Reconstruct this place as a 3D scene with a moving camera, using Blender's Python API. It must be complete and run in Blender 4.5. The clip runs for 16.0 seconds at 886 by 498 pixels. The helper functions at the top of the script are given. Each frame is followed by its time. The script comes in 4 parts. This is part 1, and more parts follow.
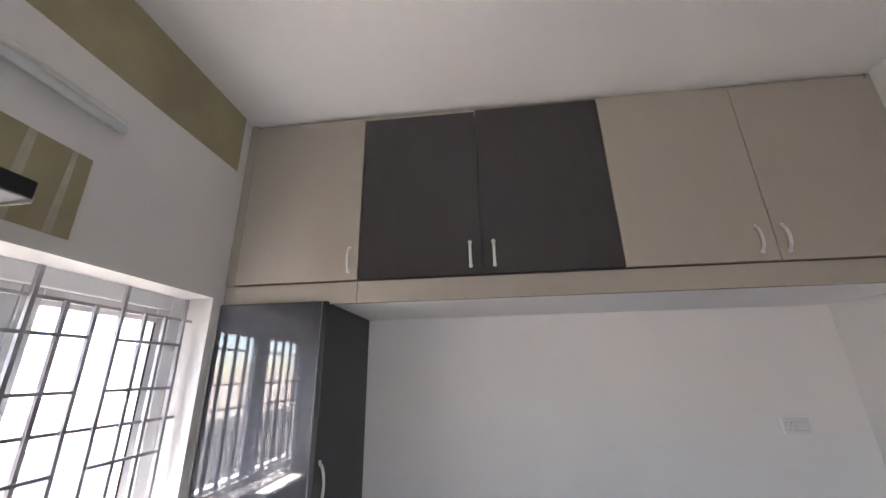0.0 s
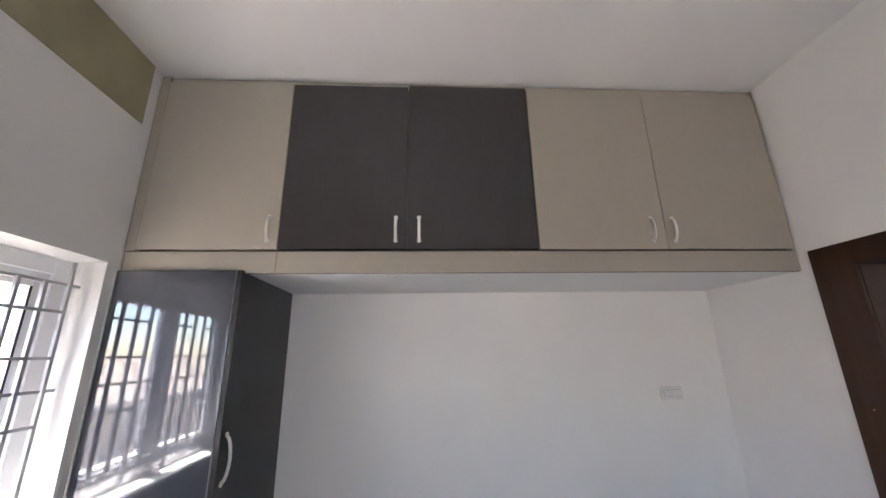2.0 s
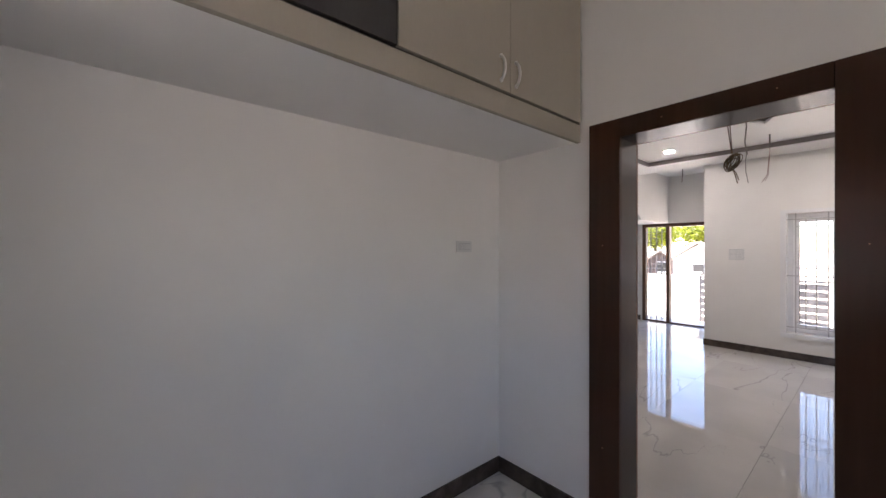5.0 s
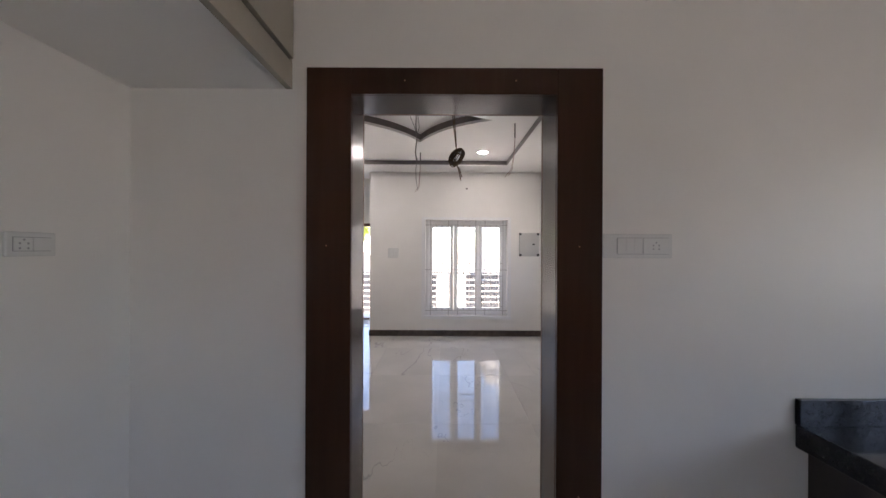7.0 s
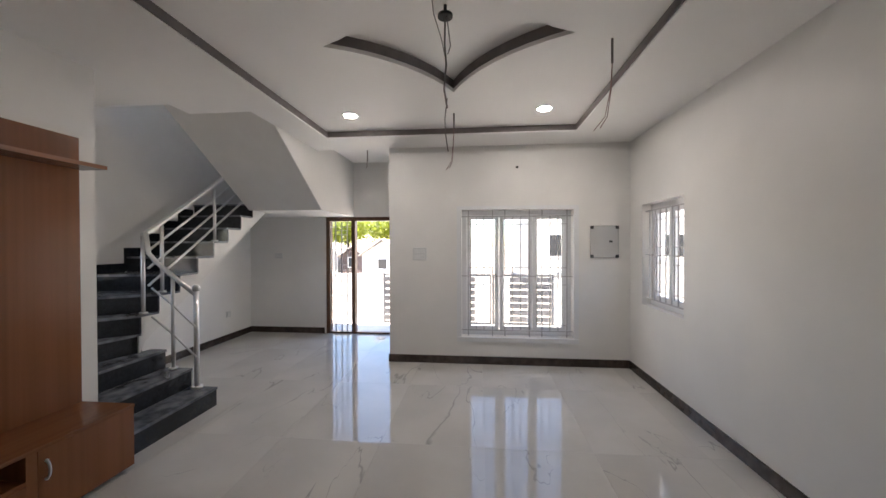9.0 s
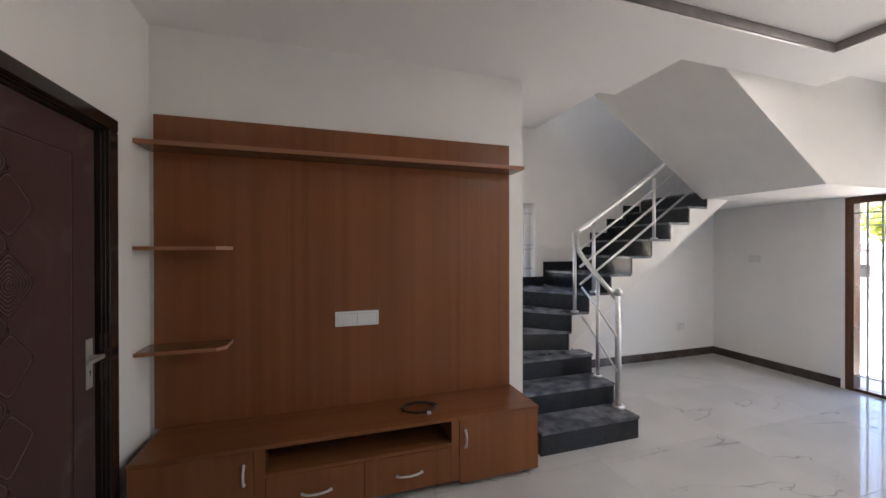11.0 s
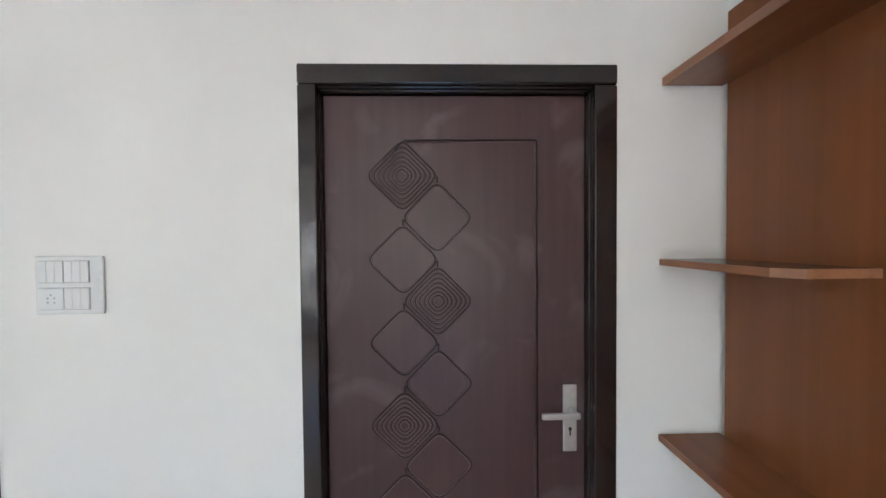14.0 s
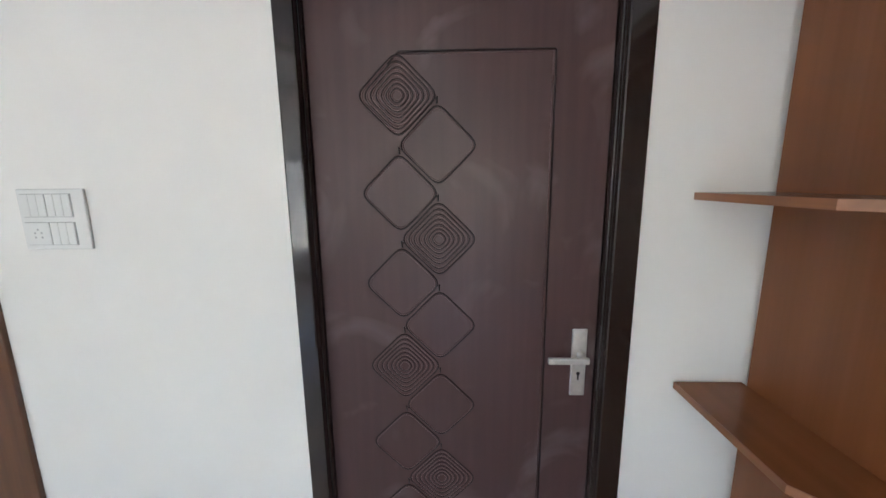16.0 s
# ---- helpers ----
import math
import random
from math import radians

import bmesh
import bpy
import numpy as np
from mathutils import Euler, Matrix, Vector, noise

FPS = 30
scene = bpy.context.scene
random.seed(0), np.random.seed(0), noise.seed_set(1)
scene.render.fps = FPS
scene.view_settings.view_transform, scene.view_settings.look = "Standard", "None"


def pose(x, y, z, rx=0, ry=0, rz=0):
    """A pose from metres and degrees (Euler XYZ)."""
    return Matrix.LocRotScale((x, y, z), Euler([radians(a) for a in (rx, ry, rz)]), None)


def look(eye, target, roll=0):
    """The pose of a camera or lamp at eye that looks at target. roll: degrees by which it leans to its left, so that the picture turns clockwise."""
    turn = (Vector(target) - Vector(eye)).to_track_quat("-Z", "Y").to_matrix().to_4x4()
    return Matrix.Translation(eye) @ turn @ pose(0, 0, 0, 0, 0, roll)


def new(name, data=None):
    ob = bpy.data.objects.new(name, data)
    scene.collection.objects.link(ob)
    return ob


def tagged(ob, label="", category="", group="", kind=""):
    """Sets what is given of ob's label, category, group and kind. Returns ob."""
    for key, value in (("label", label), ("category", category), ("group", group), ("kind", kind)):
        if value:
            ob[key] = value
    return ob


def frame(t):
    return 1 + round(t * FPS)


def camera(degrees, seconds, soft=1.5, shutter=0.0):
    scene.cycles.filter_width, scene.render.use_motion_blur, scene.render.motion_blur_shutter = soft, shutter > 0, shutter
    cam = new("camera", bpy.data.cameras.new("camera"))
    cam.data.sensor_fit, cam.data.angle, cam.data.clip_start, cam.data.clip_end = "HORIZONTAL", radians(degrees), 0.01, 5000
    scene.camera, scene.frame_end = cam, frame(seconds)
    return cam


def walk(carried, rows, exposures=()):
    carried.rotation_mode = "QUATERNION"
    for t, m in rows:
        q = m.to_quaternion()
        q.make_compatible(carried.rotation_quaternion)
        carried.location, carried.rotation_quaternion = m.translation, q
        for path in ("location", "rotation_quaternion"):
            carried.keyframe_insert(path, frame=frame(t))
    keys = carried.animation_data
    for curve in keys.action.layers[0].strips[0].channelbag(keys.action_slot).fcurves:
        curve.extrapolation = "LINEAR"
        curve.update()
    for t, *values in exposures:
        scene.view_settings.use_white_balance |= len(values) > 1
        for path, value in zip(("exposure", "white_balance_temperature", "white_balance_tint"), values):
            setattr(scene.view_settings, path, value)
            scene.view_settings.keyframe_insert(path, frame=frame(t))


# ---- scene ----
cam = camera(100.4, 16.0)
PATH = [
    (0, (-1.799, -2.122, 1.775), (-1.989, -0.235, 2.409), -1.2),
    (0.5, (-1.763, -2.16, 1.779), (-1.672, -0.263, 2.406), -0.9),
    (1, (-1.743, -2.178, 1.771), (-1.614, -0.285, 2.403), -1.0),
    (1.5, (-1.736, -2.171, 1.777), (-1.609, -0.276, 2.405), -1.0),
    (2, (-1.723, -2.133, 1.736), (-1.606, -0.211, 2.277), -1.0),
    (2.5, (-1.717, -2.102, 1.662), (-1.623, -0.114, 1.865), -0.9),
    (3, (-1.735, -2.112, 1.587), (-1.662, -0.113, 1.582), -0.9),
    (3.5, (-1.747, -2.115, 1.565), (-1.681, -0.116, 1.541), -0.9),
    (4, (-1.772, -2.033, 1.568), (-1.525, -0.048, 1.536), -0.7),
    (4.5, (-1.838, -1.866, 1.549), (-1.099, -0.008, 1.508), -0.5),
    (5, (-1.891, -1.648, 1.478), (-0.597, -0.123, 1.482), 0.1),
    (5.2, (-1.916, -1.553, 1.476), (-0.407, -0.24, 1.478), 0.0),
    (7.3, (-1.1, -1.134, 1.498), (0.899, -1.172, 1.488), 0.3),
    (7.5, (-0.922, -1.154, 1.551), (1.077, -1.19, 1.528), 0.3),
    (7.7, (-0.774, -1.149, 1.539), (1.225, -1.193, 1.52), 0.3),
    (8, (-0.544, -1.153, 1.551), (1.455, -1.199, 1.522), 0.2),
    (8.2, (-0.388, -1.138, 1.559), (1.611, -1.192, 1.526), 0.1),
    (10.3, (0.925, -0.966, 1.475), (2.381, 0.404, 1.481), -0.1),
    (10.5, (0.994, -0.944, 1.488), (2.24, 0.62, 1.491), -0.0),
    (10.7, (1.059, -0.897, 1.501), (2.074, 0.826, 1.497), -0.0),
    (11, (1.171, -0.851, 1.497), (1.774, 1.056, 1.491), -0.1),
    (11.5, (1.333, -0.724, 1.505), (1.171, 1.27, 1.499), -0.2),
    (12, (1.339, -0.45, 1.514), (0.503, 1.367, 1.501), 0.2),
    (12.5, (1.345, -0.138, 1.519), (-0.025, 1.319, 1.49), 0.2),
    (13, (1.39, 0.196, 1.545), (-0.372, 1.141, 1.507), 0.0),
    (13.5, (1.383, 0.511, 1.548), (-0.566, 0.955, 1.503), -0.2),
    (14, (1.358, 0.767, 1.574), (-0.641, 0.821, 1.526), -0.5),
    (14.5, (1.335, 0.864, 1.593), (-0.663, 0.803, 1.531), -0.5),
    (15, (1.303, 0.86, 1.582), (-0.695, 0.8, 1.526), -0.6),
    (15.5, (1.264, 0.842, 1.559), (-0.726, 0.779, 1.372), -0.5),
    (16, (1.247, 0.831, 1.544), (-0.719, 0.765, 1.185), -0.6),
]
EXPOSURES = [(0.0, 4.55, 6400, 20), (1.0, 4.8, 6250, 18), (2.0, 4.7, 6350, 19), (3.5, 4.4, 6500, 21), (4.5, 4.75, 6800, 22), (5.0, 4.05, 6750, 21), (7.5, 3.75, 6700, 18), (8.2, 3.62, 6900, 16), (10.5, 3.65, 6400, 15), (11.0, 4.2, 6650, 16), (11.5, 5.3, 6450, 12), (12.5, 5.2, 6000, 10), (14.5, 5.15, 5950, 9), (16.0, 5.2, 6000, 9)]
walk(cam, [(t, look(eye, target, roll)) for t, eye, target, roll in PATH], EXPOSURES)

# ---- world, sun, exposure ----
world = bpy.data.worlds.new("world")
scene.world = world
world.use_nodes = True
wn = world.node_tree
sky = wn.nodes.new("ShaderNodeTexSky")
sky.sky_type = "NISHITA"
sky.sun_disc = False
sky.sun_elevation, sky.sun_rotation = radians(78), radians(-99)
sky.air_density, sky.dust_density, sky.ozone_density = 1.0, 0.4, 1.6
wn.links.new(sky.outputs[0], wn.nodes["Background"].inputs[0])
wn.nodes["Background"].inputs[1].default_value = 0.065
sun = new("sun", bpy.data.lights.new("sun", "SUN"))
sun.data.energy, sun.data.angle, sun.data.color = 4.4, radians(0.5), (1.0, 0.95, 0.87)
sun.matrix_world = look((0, 0, 30), (4.2, 0.7, 10))
# added fill lamp outside the unseen end opening, to brighten the kitchen
lamp = new("fill_kitchen_end", bpy.data.lights.new("fill_kitchen_end", "AREA"))
lamp.data.shape, lamp.data.size, lamp.data.size_y = "RECTANGLE", 1.6, 1.2
lamp.data.energy, lamp.data.color = 0.42, (0.95, 0.97, 1.0)
lamp.matrix_world = look((-1.6, -4.52, 1.55), (-1.6, 0, 1.65))


# ---- materials ----


def mat(name, color, rough=0.5, metal=0.0, var=0.06, scale=6.0, bump=0.0, bscale=60.0, stretch=(1, 1, 1), second=None, coat=0.0, spread=(0.42, 0.62), rvar=0.0, spec=0.5):
    """Principled surface: two scales of noise vary the colour, a fine noise gives relief."""
    m = bpy.data.materials.new(name)
    m.use_nodes = True
    t = m.node_tree
    b = t.nodes["Principled BSDF"]
    co = t.nodes.new("ShaderNodeTexCoord")
    mp = t.nodes.new("ShaderNodeMapping")
    mp.inputs["Scale"].default_value = stretch
    t.links.new(co.outputs["Object"], mp.inputs[0])
    n1 = t.nodes.new("ShaderNodeTexNoise")
    n1.inputs["Scale"].default_value, n1.inputs["Detail"].default_value = scale, 5
    n2 = t.nodes.new("ShaderNodeTexNoise")
    n2.inputs["Scale"].default_value, n2.inputs["Detail"].default_value = scale * 0.17, 3
    for n in (n1, n2):
        t.links.new(mp.outputs[0], n.inputs["Vector"])
    rp = t.nodes.new("ShaderNodeValToRGB")
    rp.color_ramp.elements[0].position, rp.color_ramp.elements[1].position = spread
    other = second or tuple(max(0.0, c * (1 - 2 * var)) for c in color)
    rp.color_ramp.elements[0].color = (*other, 1)
    rp.color_ramp.elements[1].color = (*color, 1)
    add = t.nodes.new("ShaderNodeMath")
    add.operation = "MULTIPLY_ADD"
    add.inputs[1].default_value = 0.6
    half = t.nodes.new("ShaderNodeMath")
    half.operation = "MULTIPLY"
    half.inputs[1].default_value = 0.4
    t.links.new(n2.outputs[0], half.inputs[0])
    t.links.new(n1.outputs[0], add.inputs[0])
    t.links.new(half.outputs[0], add.inputs[2])
    t.links.new(add.outputs[0], rp.inputs[0])
    t.links.new(rp.outputs[0], b.inputs["Base Color"])
    b.inputs["Roughness"].default_value, b.inputs["Metallic"].default_value = rough, metal
    b.inputs["Specular IOR Level"].default_value = spec
    b.inputs["Coat Weight"].default_value = coat
    b.inputs["Coat Roughness"].default_value = 0.05
    if rvar:
        mr = t.nodes.new("ShaderNodeMapRange")
        mr.inputs[3].default_value, mr.inputs[4].default_value = rough - rvar, rough + rvar
        t.links.new(add.outputs[0], mr.inputs[0])
        t.links.new(mr.outputs[0], b.inputs["Roughness"])
    if bump:
        n3 = t.nodes.new("ShaderNodeTexNoise")
        n3.inputs["Scale"].default_value, n3.inputs["Detail"].default_value = bscale, 4
        t.links.new(mp.outputs[0], n3.inputs["Vector"])
        bp = t.nodes.new("ShaderNodeBump")
        bp.inputs["Strength"].default_value, bp.inputs["Distance"].default_value = bump, 0.004
        t.links.new(n3.outputs[0], bp.inputs["Height"])
        t.links.new(bp.outputs[0], b.inputs["Normal"])
    return m


def marble(name):
    """Polished off-white floor tile with thin dark veins; each tile has its own drawing."""
    m = mat(name, (0.60, 0.58, 0.545), 0.035, var=0.06, scale=1.6)
    t = m.node_tree
    b = t.nodes["Principled BSDF"]
    co = t.nodes.new("ShaderNodeTexCoord")
    info = t.nodes.new("ShaderNodeObjectInfo")
    sc = t.nodes.new("ShaderNodeVectorMath")
    sc.operation = "MULTIPLY_ADD"
    sc.inputs[1].default_value = (37.0, 91.0, 53.0)
    turn = t.nodes.new("ShaderNodeMapping")
    turn.inputs["Rotation"].default_value = (0, 0, radians(28))
    turn.inputs["Scale"].default_value = (0.45, 1.5, 1)
    t.links.new(info.outputs["Random"], sc.inputs[0])
    t.links.new(co.outputs["Object"], turn.inputs[0])
    t.links.new(turn.outputs[0], sc.inputs[2])
    n = t.nodes.new("ShaderNodeTexNoise")
    n.inputs["Scale"].default_value, n.inputs["Detail"].default_value, n.inputs["Distortion"].default_value = 0.85, 5, 0.5
    t.links.new(sc.outputs[0], n.inputs["Vector"])
    d = t.nodes.new("ShaderNodeMath")
    d.operation = "SUBTRACT"
    d.inputs[1].default_value = 0.5
    a = t.nodes.new("ShaderNodeMath")
    a.operation = "ABSOLUTE"
    t.links.new(n.outputs[0], d.inputs[0])
    t.links.new(d.outputs[0], a.inputs[0])
    mask = t.nodes.new("ShaderNodeTexNoise")
    mask.inputs["Scale"].default_value = 1.3
    t.links.new(sc.outputs[0], mask.inputs["Vector"])
    width = t.nodes.new("ShaderNodeMapRange")
    width.inputs[1].default_value, width.inputs[2].default_value, width.inputs[3].default_value, width.inputs[4].default_value = 0.46, 0.66, 0.0003, 0.008
    t.links.new(mask.outputs[0], width.inputs[0])
    div = t.nodes.new("ShaderNodeMath")
    div.operation = "DIVIDE"
    div.use_clamp = True
    t.links.new(a.outputs[0], div.inputs[0])
    t.links.new(width.outputs[0], div.inputs[1])
    mix = t.nodes.new("ShaderNodeMix")
    mix.data_type = "RGBA"
    old = b.inputs["Base Color"].links[0].from_socket
    t.links.new(div.outputs[0], mix.inputs["Factor"])
    mix.inputs["A"].default_value = (0.36, 0.35, 0.335, 1)
    t.links.new(old, mix.inputs["B"])
    t.links.new(mix.outputs["Result"], b.inputs["Base Color"])
    return m


def emit(name, color, strength):
    m = bpy.data.materials.new(name)
    m.use_nodes = True
    b = m.node_tree.nodes["Principled BSDF"]
    b.inputs["Emission Color"].default_value, b.inputs["Emission Strength"].default_value = (*color, 1), strength
    return m


def glass(name, rough=0.0):
    m = bpy.data.materials.new(name)
    m.use_nodes = True
    b = m.node_tree.nodes["Principled BSDF"]
    b.inputs["Transmission Weight"].default_value, b.inputs["Roughness"].default_value, b.inputs["IOR"].default_value = 1.0, rough, 1.05
    return m


WALL = mat("wall_paint", (0.82, 0.81, 0.785), 0.42, var=0.018, scale=3.0, bump=0.12, bscale=45)
CEIL = mat("ceiling_paint", (0.86, 0.85, 0.83), 0.6, var=0.012, scale=2.0, bump=0.08, bscale=40)
OLIVE = mat("olive_primer", (0.43, 0.385, 0.235), 0.7, var=0.10, scale=4.0, bump=0.15)
FILLER = mat("thin_filler_smear", (0.60, 0.56, 0.43), 0.7, var=0.14, scale=12, bump=0.15)
MARBLE = marble("marble_tile")
GROUT = mat("tile_joint", (0.55, 0.54, 0.51), 0.7)
SKIRT = mat("brown_skirting_stone", (0.085, 0.062, 0.052), 0.2, var=0.25, scale=14)
LIGHTLAM = mat("beige_laminate", (0.38, 0.345, 0.29), 0.24, var=0.012, scale=160, stretch=(1, 1, 0.3), rvar=0.03)
DARKLAM = mat("charcoal_laminate", (0.048, 0.043, 0.042), 0.2, var=0.04, scale=120, stretch=(1, 1, 0.2))
GLOSSLAM = mat("glossy_slate_laminate", (0.045, 0.050, 0.062), 0.02, var=0.06, scale=30, coat=1.0, spec=0.9)
TALLLAM = mat("black_laminate", (0.024, 0.025, 0.024), 0.34, var=0.05, scale=120, stretch=(1, 1, 0.2), spec=0.3)
EDGEW = mat("white_edging", (0.72, 0.71, 0.68), 0.35)
GRANITE = mat("black_granite", (0.022, 0.023, 0.026), 0.09, var=0.4, scale=220, second=(0.010, 0.010, 0.012), spec=0.35)
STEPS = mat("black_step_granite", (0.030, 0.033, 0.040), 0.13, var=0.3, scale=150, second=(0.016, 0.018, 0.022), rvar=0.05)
# paler and bluer than the risers: dust film plus window sheen in the colour
TREAD = mat("dusty_sheen_tread", (0.27, 0.285, 0.32), 0.24, scale=9, second=(0.07, 0.076, 0.09), spread=(0.40, 0.66), bump=0.03, rvar=0.08)
WHITESIDE = mat("white_stair_side", (0.78, 0.77, 0.74), 0.6, var=0.03, scale=3, bump=0.1)
FRAMEK = mat("walnut_frame_polish", (0.056, 0.026, 0.016), 0.24, var=0.09, scale=26, stretch=(1, 1, 0.06), spec=0.3)
FRAMED = mat("dark_door_frame", (0.022, 0.014, 0.012), 0.13, var=0.1, scale=30, stretch=(1, 1, 0.06), coat=0.3)
FRAMEDH = mat("dark_door_head", (0.022, 0.014, 0.012), 0.13, var=0.1, scale=30, stretch=(1, 0.06, 1), coat=0.3)
LEAF = mat("plum_brown_door_skin", (0.078, 0.041, 0.040), 0.36, var=0.06, scale=50, stretch=(1, 1, 0.05), rvar=0.06, spec=0.35)
t_ = LEAF.node_tree
pn = t_.nodes["Principled BSDF"]
dn = t_.nodes.new("ShaderNodeTexNoise")
dn.inputs["Scale"].default_value, dn.inputs["Detail"].default_value, dn.inputs["Distortion"].default_value = 3.6, 3, 0.8
dc = t_.nodes.new("ShaderNodeTexCoord")
t_.links.new(dc.outputs["Object"], dn.inputs["Vector"])
dr_ = t_.nodes.new("ShaderNodeValToRGB")
dr_.color_ramp.elements[0].position, dr_.color_ramp.elements[1].position = 0.56, 0.70
dr_.color_ramp.elements[1].color = (0.42, 0.42, 0.42, 1)
t_.links.new(dn.outputs[0], dr_.inputs[0])
dm = t_.nodes.new("ShaderNodeMix")
dm.data_type = "RGBA"
t_.links.new(dr_.outputs[0], dm.inputs["Factor"])
t_.links.new(pn.inputs["Base Color"].links[0].from_socket, dm.inputs["A"])
dm.inputs["B"].default_value = (0.17, 0.135, 0.13, 1)
t_.links.new(dm.outputs["Result"], pn.inputs["Base Color"])
# groove shading as two colours: dark for the shaded cut, pale for its lit edge
LEAFSHADE = mat("carving_shade", (0.026, 0.014, 0.014), 0.5, spec=0.3)
LEAFGLINT = mat("carving_highlight", (0.12, 0.066, 0.062), 0.3)
TVWOOD = mat("teak_laminate", (0.240, 0.092, 0.036), 0.24, scale=24, stretch=(1, 1, 0.012), second=(0.190, 0.070, 0.027), spread=(0.34, 0.64), rvar=0.04, spec=0.32)
TVTOP = mat("teak_laminate_lengthwise", (0.240, 0.092, 0.036), 0.2, scale=24, stretch=(0.012, 1, 1), second=(0.190, 0.070, 0.027), spread=(0.34, 0.64), rvar=0.04, spec=0.32)
TVEDGE = mat("teak_edge_band", (0.36, 0.155, 0.075), 0.4, var=0.12, scale=50, stretch=(0.05, 1, 1))
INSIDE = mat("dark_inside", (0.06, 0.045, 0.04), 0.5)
CHROME = mat("brushed_nickel", (0.74, 0.73, 0.70), 0.34, 0.8, var=0.05, scale=60)
STEEL = mat("stainless_tube", (0.80, 0.80, 0.79), 0.36, 1.0, var=0.04, scale=30)
PLASTIC = mat("white_switch_plastic", (0.76, 0.77, 0.76), 0.25, var=0.02)
GREYLINE = mat("grey_module_gap", (0.40, 0.41, 0.42), 0.5)
UPVC = mat("white_upvc", (0.80, 0.81, 0.82), 0.28, var=0.015)
GASKET = mat("black_gasket", (0.02, 0.02, 0.02), 0.5)
GRILLE = mat("grey_painted_bar", (0.44, 0.44, 0.46), 0.4, var=0.06, scale=30)
GRILLEW = mat("pale_grey_painted_bar", (0.50, 0.49, 0.50), 0.4, var=0.05, scale=30)
TEAK = mat("teak_door_frame", (0.150, 0.062, 0.028), 0.3, var=0.2, scale=30, stretch=(1, 1, 0.06))
COVE = mat("cove_brown", (0.20, 0.175, 0.17), 0.5, var=0.1, scale=12)
WIRE = mat("brown_wire", (0.17, 0.10, 0.040), 0.4, var=0.2, scale=40)
GREYWIRE = mat("grey_wire", (0.20, 0.185, 0.17), 0.5)
REDWIRE = mat("faded_red_wire", (0.30, 0.17, 0.15), 0.5)
GLASS = glass("clear_pane")
PLASTER = mat("white_outside_plaster", (0.52, 0.51, 0.48), 0.7, var=0.04, scale=2.5, bump=0.2)
GREYROOF = mat("weathered_sheet_roof", (0.30, 0.27, 0.25), 0.7, var=0.15, scale=5)
DARKSHED = mat("dark_shed_wall", (0.12, 0.09, 0.085), 0.8, var=0.2, scale=4)
ROOF = mat("red_roof_tile", (0.36, 0.12, 0.07), 0.7, var=0.2, scale=14)
GROUND = mat("pale_sandy_ground", (0.29, 0.26, 0.22), 0.85, var=0.12, scale=3.0, bump=0.5, bscale=20)
PAVE = mat("pale_porch_tile", (0.56, 0.54, 0.50), 0.5, var=0.06, scale=4)
GATE = mat("dark_gate_paint", (0.045, 0.045, 0.050), 0.35, var=0.1)
BARK = mat("bark", (0.10, 0.075, 0.05), 0.9, var=0.3, scale=12, bump=0.6, bscale=30)
FOLIAGE = mat("leaves", (0.10, 0.14, 0.025), 0.55, var=0.35, scale=2.2)
ft = FOLIAGE.node_tree
tl = ft.nodes.new("ShaderNodeBsdfTranslucent")
tl.inputs[0].default_value = (0.42, 0.48, 0.06, 1)
ms = ft.nodes.new("ShaderNodeMixShader")
ms.inputs[0].default_value = 0.6
ft.links.new(ft.nodes["Principled BSDF"].outputs[0], ms.inputs[1])
ft.links.new(tl.outputs[0], ms.inputs[2])
ft.links.new(ms.outputs[0], ft.nodes["Material Output"].inputs[0])
GLOW = emit("downlight_lens", (1.0, 0.97, 0.92), 24)

# ---- builders ----


def add_box(bm, x0, x1, y0, y1, z0, z1, bevel=0.0):
    r = bmesh.ops.create_cube(bm, size=1)
    vs = r["verts"]
    bmesh.ops.scale(bm, vec=(abs(x1 - x0), abs(y1 - y0), abs(z1 - z0)), verts=vs)
    bmesh.ops.translate(bm, vec=((x0 + x1) / 2, (y0 + y1) / 2, (z0 + z1) / 2), verts=vs)
    if bevel:
        es = list({e for v in vs for e in v.link_edges})
        bmesh.ops.bevel(bm, geom=es, offset=bevel, segments=2, affect="EDGES", profile=0.5)


def box(x0, x1, y0, y1, z0, z1, bevel=0.0):
    bm = bmesh.new()
    add_box(bm, x0, x1, y0, y1, z0, z1, bevel)
    return bm


def prism(points, axis, a, b):
    """An extruded outline. axis 'y': points are (x, z); 'z': (x, y); 'x': (y, z)."""
    bm = bmesh.new()

    def place(p, d):
        return {"y": (p[0], d, p[1]), "z": (p[0], p[1], d), "x": (d, p[0], p[1])}[axis]
    lo, hi = [bm.verts.new(place(p, a)) for p in points], [bm.verts.new(place(p, b)) for p in points]
    bm.faces.new(lo)
    bm.faces.new(list(reversed(hi)))
    n = len(points)
    for i in range(n):
        bm.faces.new((lo[i], hi[i], hi[(i + 1) % n], lo[(i + 1) % n]))
    bmesh.ops.recalc_face_normals(bm, faces=bm.faces)
    return bm


